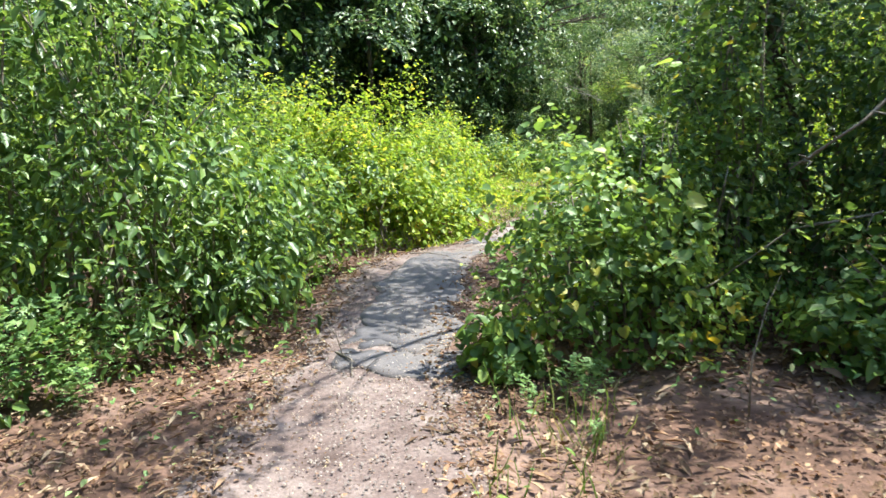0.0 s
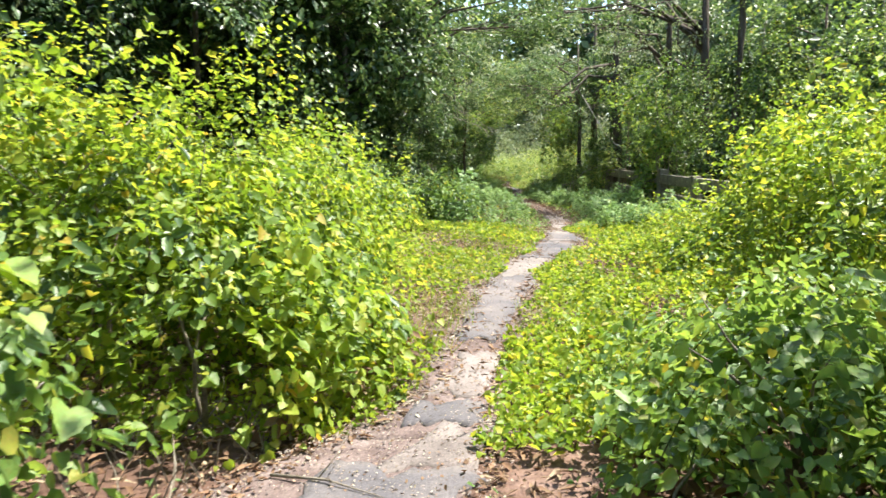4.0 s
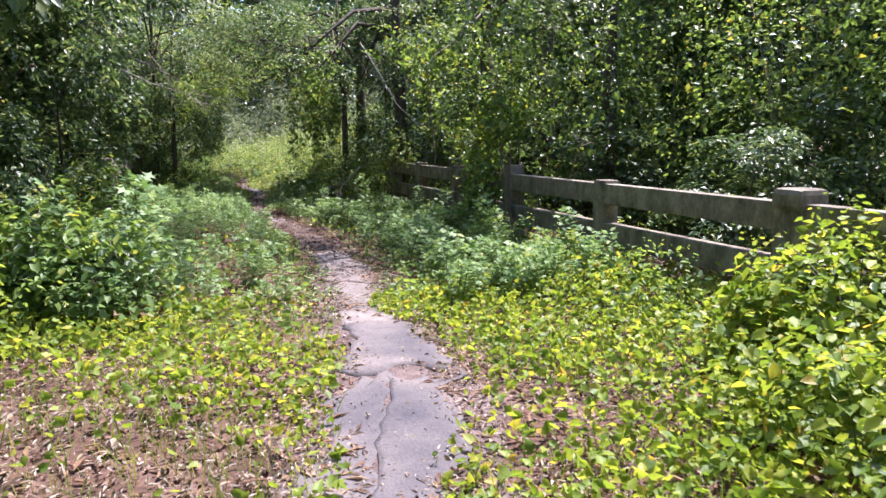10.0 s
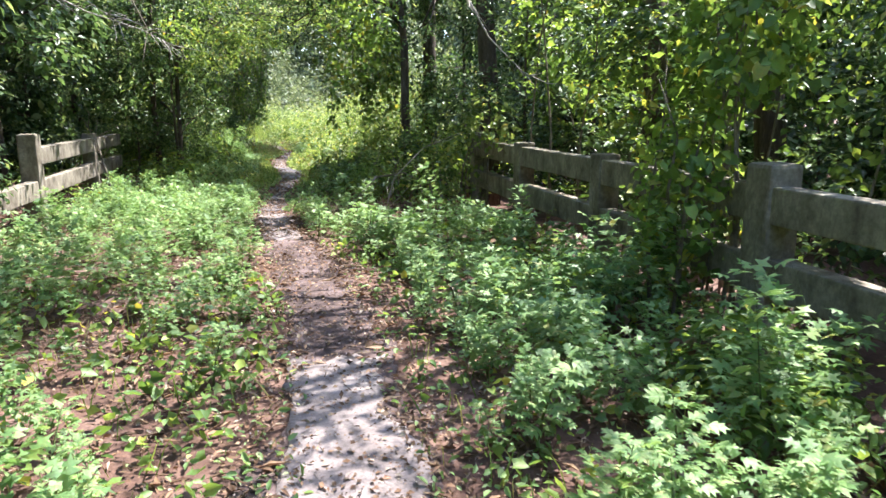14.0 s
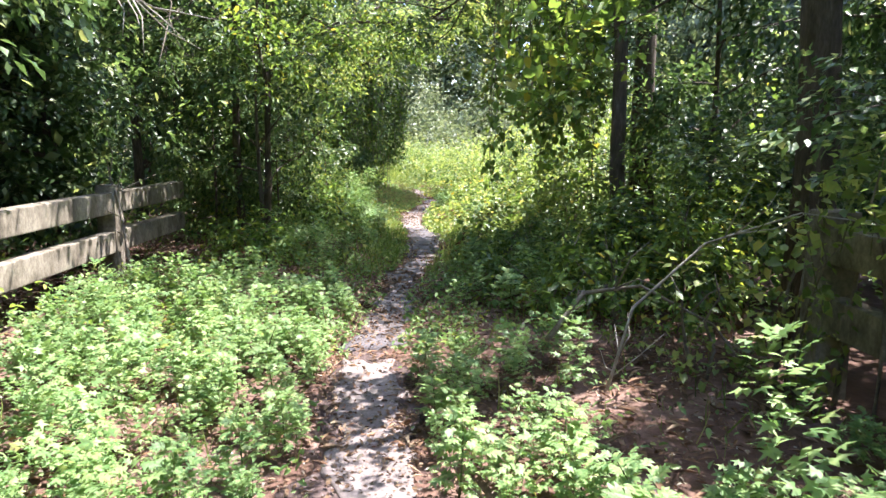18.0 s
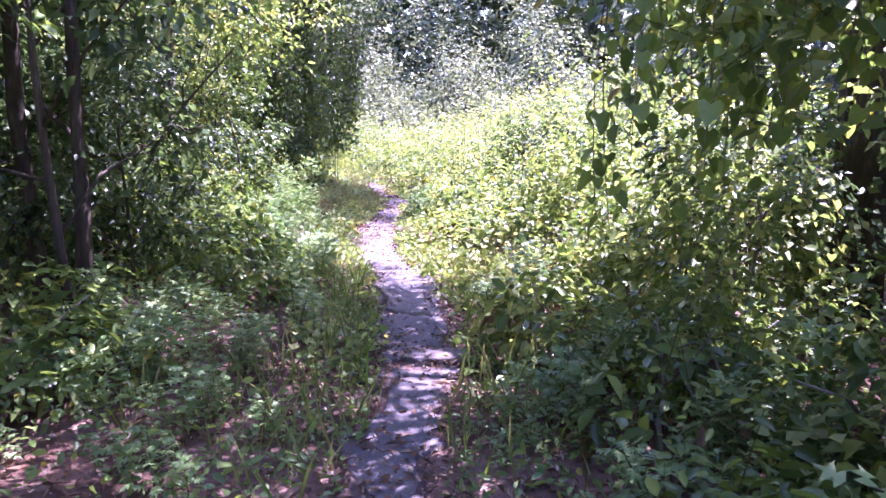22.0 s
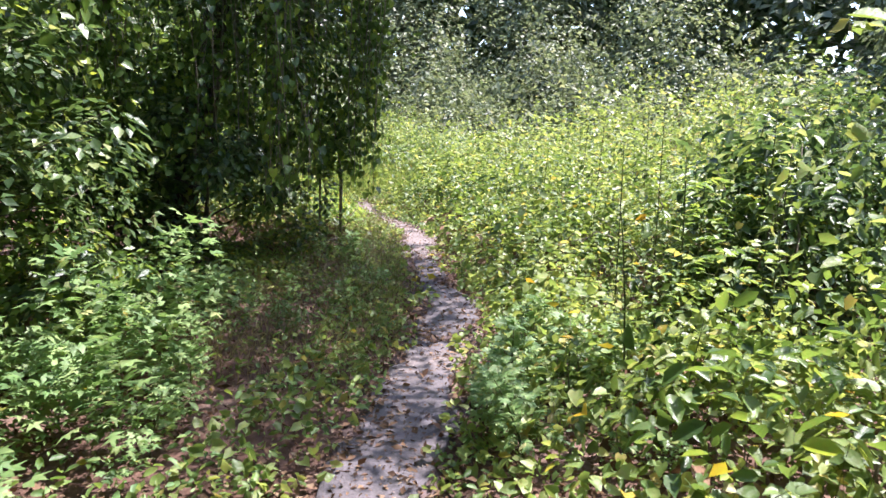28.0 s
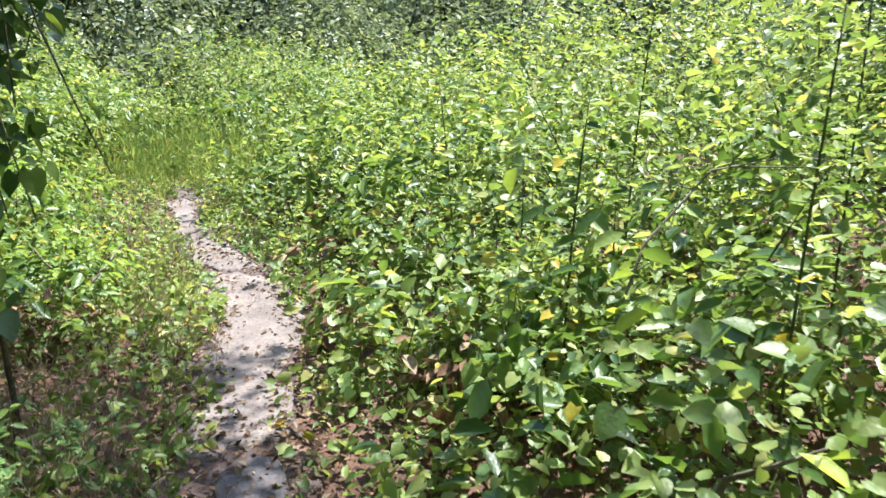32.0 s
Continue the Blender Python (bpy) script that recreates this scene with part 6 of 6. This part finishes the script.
branch("small dead twig lying on the path", [(.35, 8.62, .02), (.62, 8.55, .035), (.9, 8.42, .02)], .009, 406, 3)
branch("crooked stick lying beside the path", [(1.0, 4.75, .02), (1.2, 4.55, .04), (1.3, 4.3, .02)], .01, 407, 3)
branch("pale dead branches hanging from the canopy", [(-.1, 24.9, 3.6), (.5, 24.7, 3.2), (1.0, 24.3, 2.9), (1.3, 24.0, 2.5)], .016, 408, 12, None, "hanging_branch")
branch("dead sprays of grey twigs overhead", [(6.6, 24.9, 3.7), (5.9, 24.4, 3.1), (5.4, 24.0, 2.8), (5.1, 23.5, 2.3)], .016, 409, 12, None, "hanging_branch")
bough_tree("thick reddish trunk with airy boughs hanging low across the trail", 6.45, 29.4, .15, [(4.4, 28.6, 3.0, 1.1, 1.0, .7), (5.7, 30.2, 3.0, 1.0, 1.0, .9), (4.0, 28.0, 3.2, .8, .8, .5)], 35, 308, .08, None, 4.6)


def pinnate_plant(x, y, h, seed, mat, label):
    """A young plant whose stem bears long leaves, each with paired narrow leaflets."""
    g = np.random.default_rng(seed)
    ob = thing("sapling", label, "plant", "saplings with paired leaflets", at=(x, y, 0))
    lean = g.normal(0, .08, 2)
    at = lambda k: np.array([lean[0] * k, lean[1] * k, h * k])
    bm = bmesh.new()
    add_tube(bm, [tuple(at(k)) for k in (-.03, .3, .6, .85, 1)], [.009, .008, .006, .004, .002], 5)
    part("stem", bm, M_STEM, ob)
    P, N, A, S = [], [], [], []
    for j in range(int(10 + 6 * h)):
        k = .3 + .7 * (j + g.uniform(0, .6)) / (10 + 6 * h)
        a = j * 2.4 + g.normal(0, .3)
        d = np.array([math.cos(a), math.sin(a), 0])
        ln = (.46 - .24 * k) * g.uniform(.8, 1.2)
        rise = g.uniform(.35, .6)
        rib = lambda q: at(k) + d * ln * q + np.array([0, 0, ln * (rise * q - .55 * q * q)])
        bm = bmesh.new()
        add_tube(bm, [tuple(rib(q)) for q in (0, .35, .7, 1)], [.003, .0025, .002, .001], 4)
        part("leaf_stalk", bm, M_STEM, ob)
        side = np.array([-d[1], d[0], 0])
        for q in np.linspace(.22, 1, 7):
            for sg in (-1, 1):
                P.append(rib(q))
                A.append(unit(side * sg + d * .55 + np.array([0, 0, -.25]) + g.normal(0, .1, 3)))
                N.append(unit(np.array([0, 0, 1.0]) + g.normal(0, .2, 3)))
                S.append(.085 * (1.1 - .45 * q) * g.uniform(.8, 1.2))
    lv = new("foliage", leaves_mesh("foliage", OVAL, np.array(P), np.array(N), np.array(A), np.array(S), mat))
    lv.parent = ob
    tagged(lv, kind="stuff")
    return ob


for x, y, h, seed in ((5.45, 41.7, 1.2, 1), (5.75, 41.9, 1.1, 2), (5.2, 41.2, .85, 3)):
    pinnate_plant(x, y, h, seed, M_SHRUB, "bright green sapling with paired leaflets at the foot of the bank")
for x, y, h, seed in ((5.3, 34.7, .75, 5), (5.6, 35.1, .85, 6), (5.15, 34.3, .6, 7), (5.75, 34.6, .8, 8)):
    pinnate_plant(x, y, h, seed, M_VINE_PALE, "pale ferny plant with paired leaflets beside the vine bank")


def tall_stem(x, y, h, seed):
    """A thin upright stem with narrow leaves along it."""
    g = np.random.default_rng(seed)
    ob = thing("tall_weed", "tall thin weed with narrow leaves standing out of the vines", "weed", "tall weeds in the vine bank", at=(x, y, 0))
    lean = g.normal(0, .07, 2)
    at = lambda k: np.array([lean[0] * k * k, lean[1] * k * k, h * k])
    bm = bmesh.new()
    add_tube(bm, [tuple(at(k)) for k in (-.02, .3, .6, .85, 1)], [.007, .006, .005, .004, .002], 5)
    part("stem", bm, M_STEM, ob)
    n = int(h * 26)
    k = np.linspace(.35, 1, n)
    a = np.arange(n) * 2.4
    out = np.stack([np.cos(a), np.sin(a), .25 + .5 * k], 1)
    P = np.array([at(v) for v in k])
    lv = new("leaves", leaves_mesh("leaves", LANCE, P, np.stack([-np.cos(a) * .5, -np.sin(a) * .5, np.ones(n)], 1), out, .10 * (1.15 - .5 * k) * g.uniform(.7, 1.2, n), M_VINE_PALE))
    lv.parent = ob
    tagged(lv, kind="stuff")


for k, (x, y, h) in enumerate([(5.2, 43.9, 1.6), (5.1, 41.0, 1.35), (5.5, 42.8, 1.7), (5.9, 44.6, 1.8), (4.8, 44.8, 1.3), (5.0, 42.1, 1.4), (6.3, 43.4, 1.9), (5.4, 45.6, 1.7), (4.6, 40.3, 1.1), (5.6, 40.9, 1.5), (4.9, 38.6, 1.2), (5.6, 38.0, 1.5), (4.6, 46.4, 1.3), (5.9, 41.7, 1.7)]):
    tall_stem(x, y, h, 800 + k)
carpet("yellowed_sprig", "low sprig of yellow leaves at the path's edge", 3.35, 3.62, 43.0, 43.5, 150, M_YELLOW, HEART, .075, 811, .14, .0, 0, -9, "plant", .6)
carpet("yellowed_sprig", "few yellow leaves at the foot of the shrub", 3.4, 3.75, 4.3, 4.6, 130, M_YELLOW, HEART, .07, 812, .25, .2, 0, -9, "plant", .6)
carpet("yellowed_sprig", "scattered yellow leaves among the vines", 4.1, 6.0, 36.6, 46, 5, M_YELLOW, HEART, .07, 813, .5, .25, 0, .2, "plant", .7)
branch("pale bent twig arching out of the vines", [(5.35, 42.2, .3), (5.15, 42.35, .6), (4.9, 42.4, .68), (4.7, 42.35, .55)], .007, 414, 3)
branch("dead grey twigs hanging among the vines", [(4.8, 44.4, .3), (5.0, 44.5, .75), (5.3, 44.6, 1.0), (5.7, 44.6, 1.05)], .008, 415, 6)
branch("bare pale vine stem across the bank", [(5.4, 37.0, .3), (5.6, 37.2, .8), (6.0, 37.3, 1.1), (6.5, 37.2, 1.2)], .008, 416, 6)
branch("bleached dead branch with a spray of twigs", [(.4, 25.6, 3.0), (1.0, 25.3, 2.75), (1.6, 25.1, 2.45), (2.1, 25.0, 2.1)], .016, 423, 30, M_DEADWOOD, "hanging_branch")
branch("bleached dead twigs hanging beside the railing", [(.5, 28.6, 2.9), (1.1, 28.3, 2.6), (1.7, 28.1, 2.4), (2.1, 28.0, 2.2)], .013, 424, 28, M_DEADWOOD, "hanging_branch")
branch("long pale dead branch slanting through the leaves", [(4.5, 25.2, 3.1), (4.8, 25.1, 2.6), (5.1, 25.1, 2.1), (5.45, 25.0, 1.75)], .014, 425, 14, M_DEADWOOD, "hanging_branch")
branch("pale bare vine stem arching over the litter", [(4.6, 28.2, .05), (4.75, 28.25, .55), (5.15, 28.2, .95), (5.6, 28.0, 1.15), (6.0, 27.8, 1.1)], .011, 426, 8, M_DEADWOOD, "vine_runner")
branch("bare twigs drooping from the canopy", [(1.0, 30.4, 3.4), (1.3, 30.2, 3.0), (1.5, 30.0, 2.6), (1.45, 29.9, 2.2)], .012, 417, 8, None, "hanging_branch")
branch("bare grey twigs tangled above the hollow", [(6.3, 5.0, 2.95), (5.6, 4.8, 2.5), (5.0, 4.6, 2.05), (4.5, 4.4, 1.7)], .012, 418, 12)
branch("fine dead twigs in the shaded thicket", [(6.0, 4.9, 2.3), (5.5, 4.7, 2.25), (5.0, 4.55, 2.1), (4.6, 4.5, 1.85)], .009, 419, 12)
branch("thin dead stem hanging in the shade", [(5.5, 4.9, 1.7), (5.2, 4.75, 1.3), (5.05, 4.7, .8), (5.0, 4.7, .3)], .008, 420, 7)
branch("curved dead twig at the foot of the shrub", [(3.6, 3.9, .02), (3.62, 3.95, .3), (3.7, 4.05, .55), (3.8, 4.2, .7)], .006, 421, 4)
branch("crooked dead twig leaning over the railing", [(6.05, 20.9, 1.05), (5.9, 20.5, 1.35), (5.8, 20.2, 1.5), (5.75, 19.8, 1.45)], .008, 422, 5)
bm = bmesh.new()
add_box(bm, (-.045, -.045, -.1), (.045, .045, .7), .01)
stub = part("marker_post", bm, M_CONCRETE)
stub.matrix_basis = pose(6.2, 20.32, 0, 2, -3, 8)
tagged(stub, "short pale stub of a post leaning behind the railing", "post")
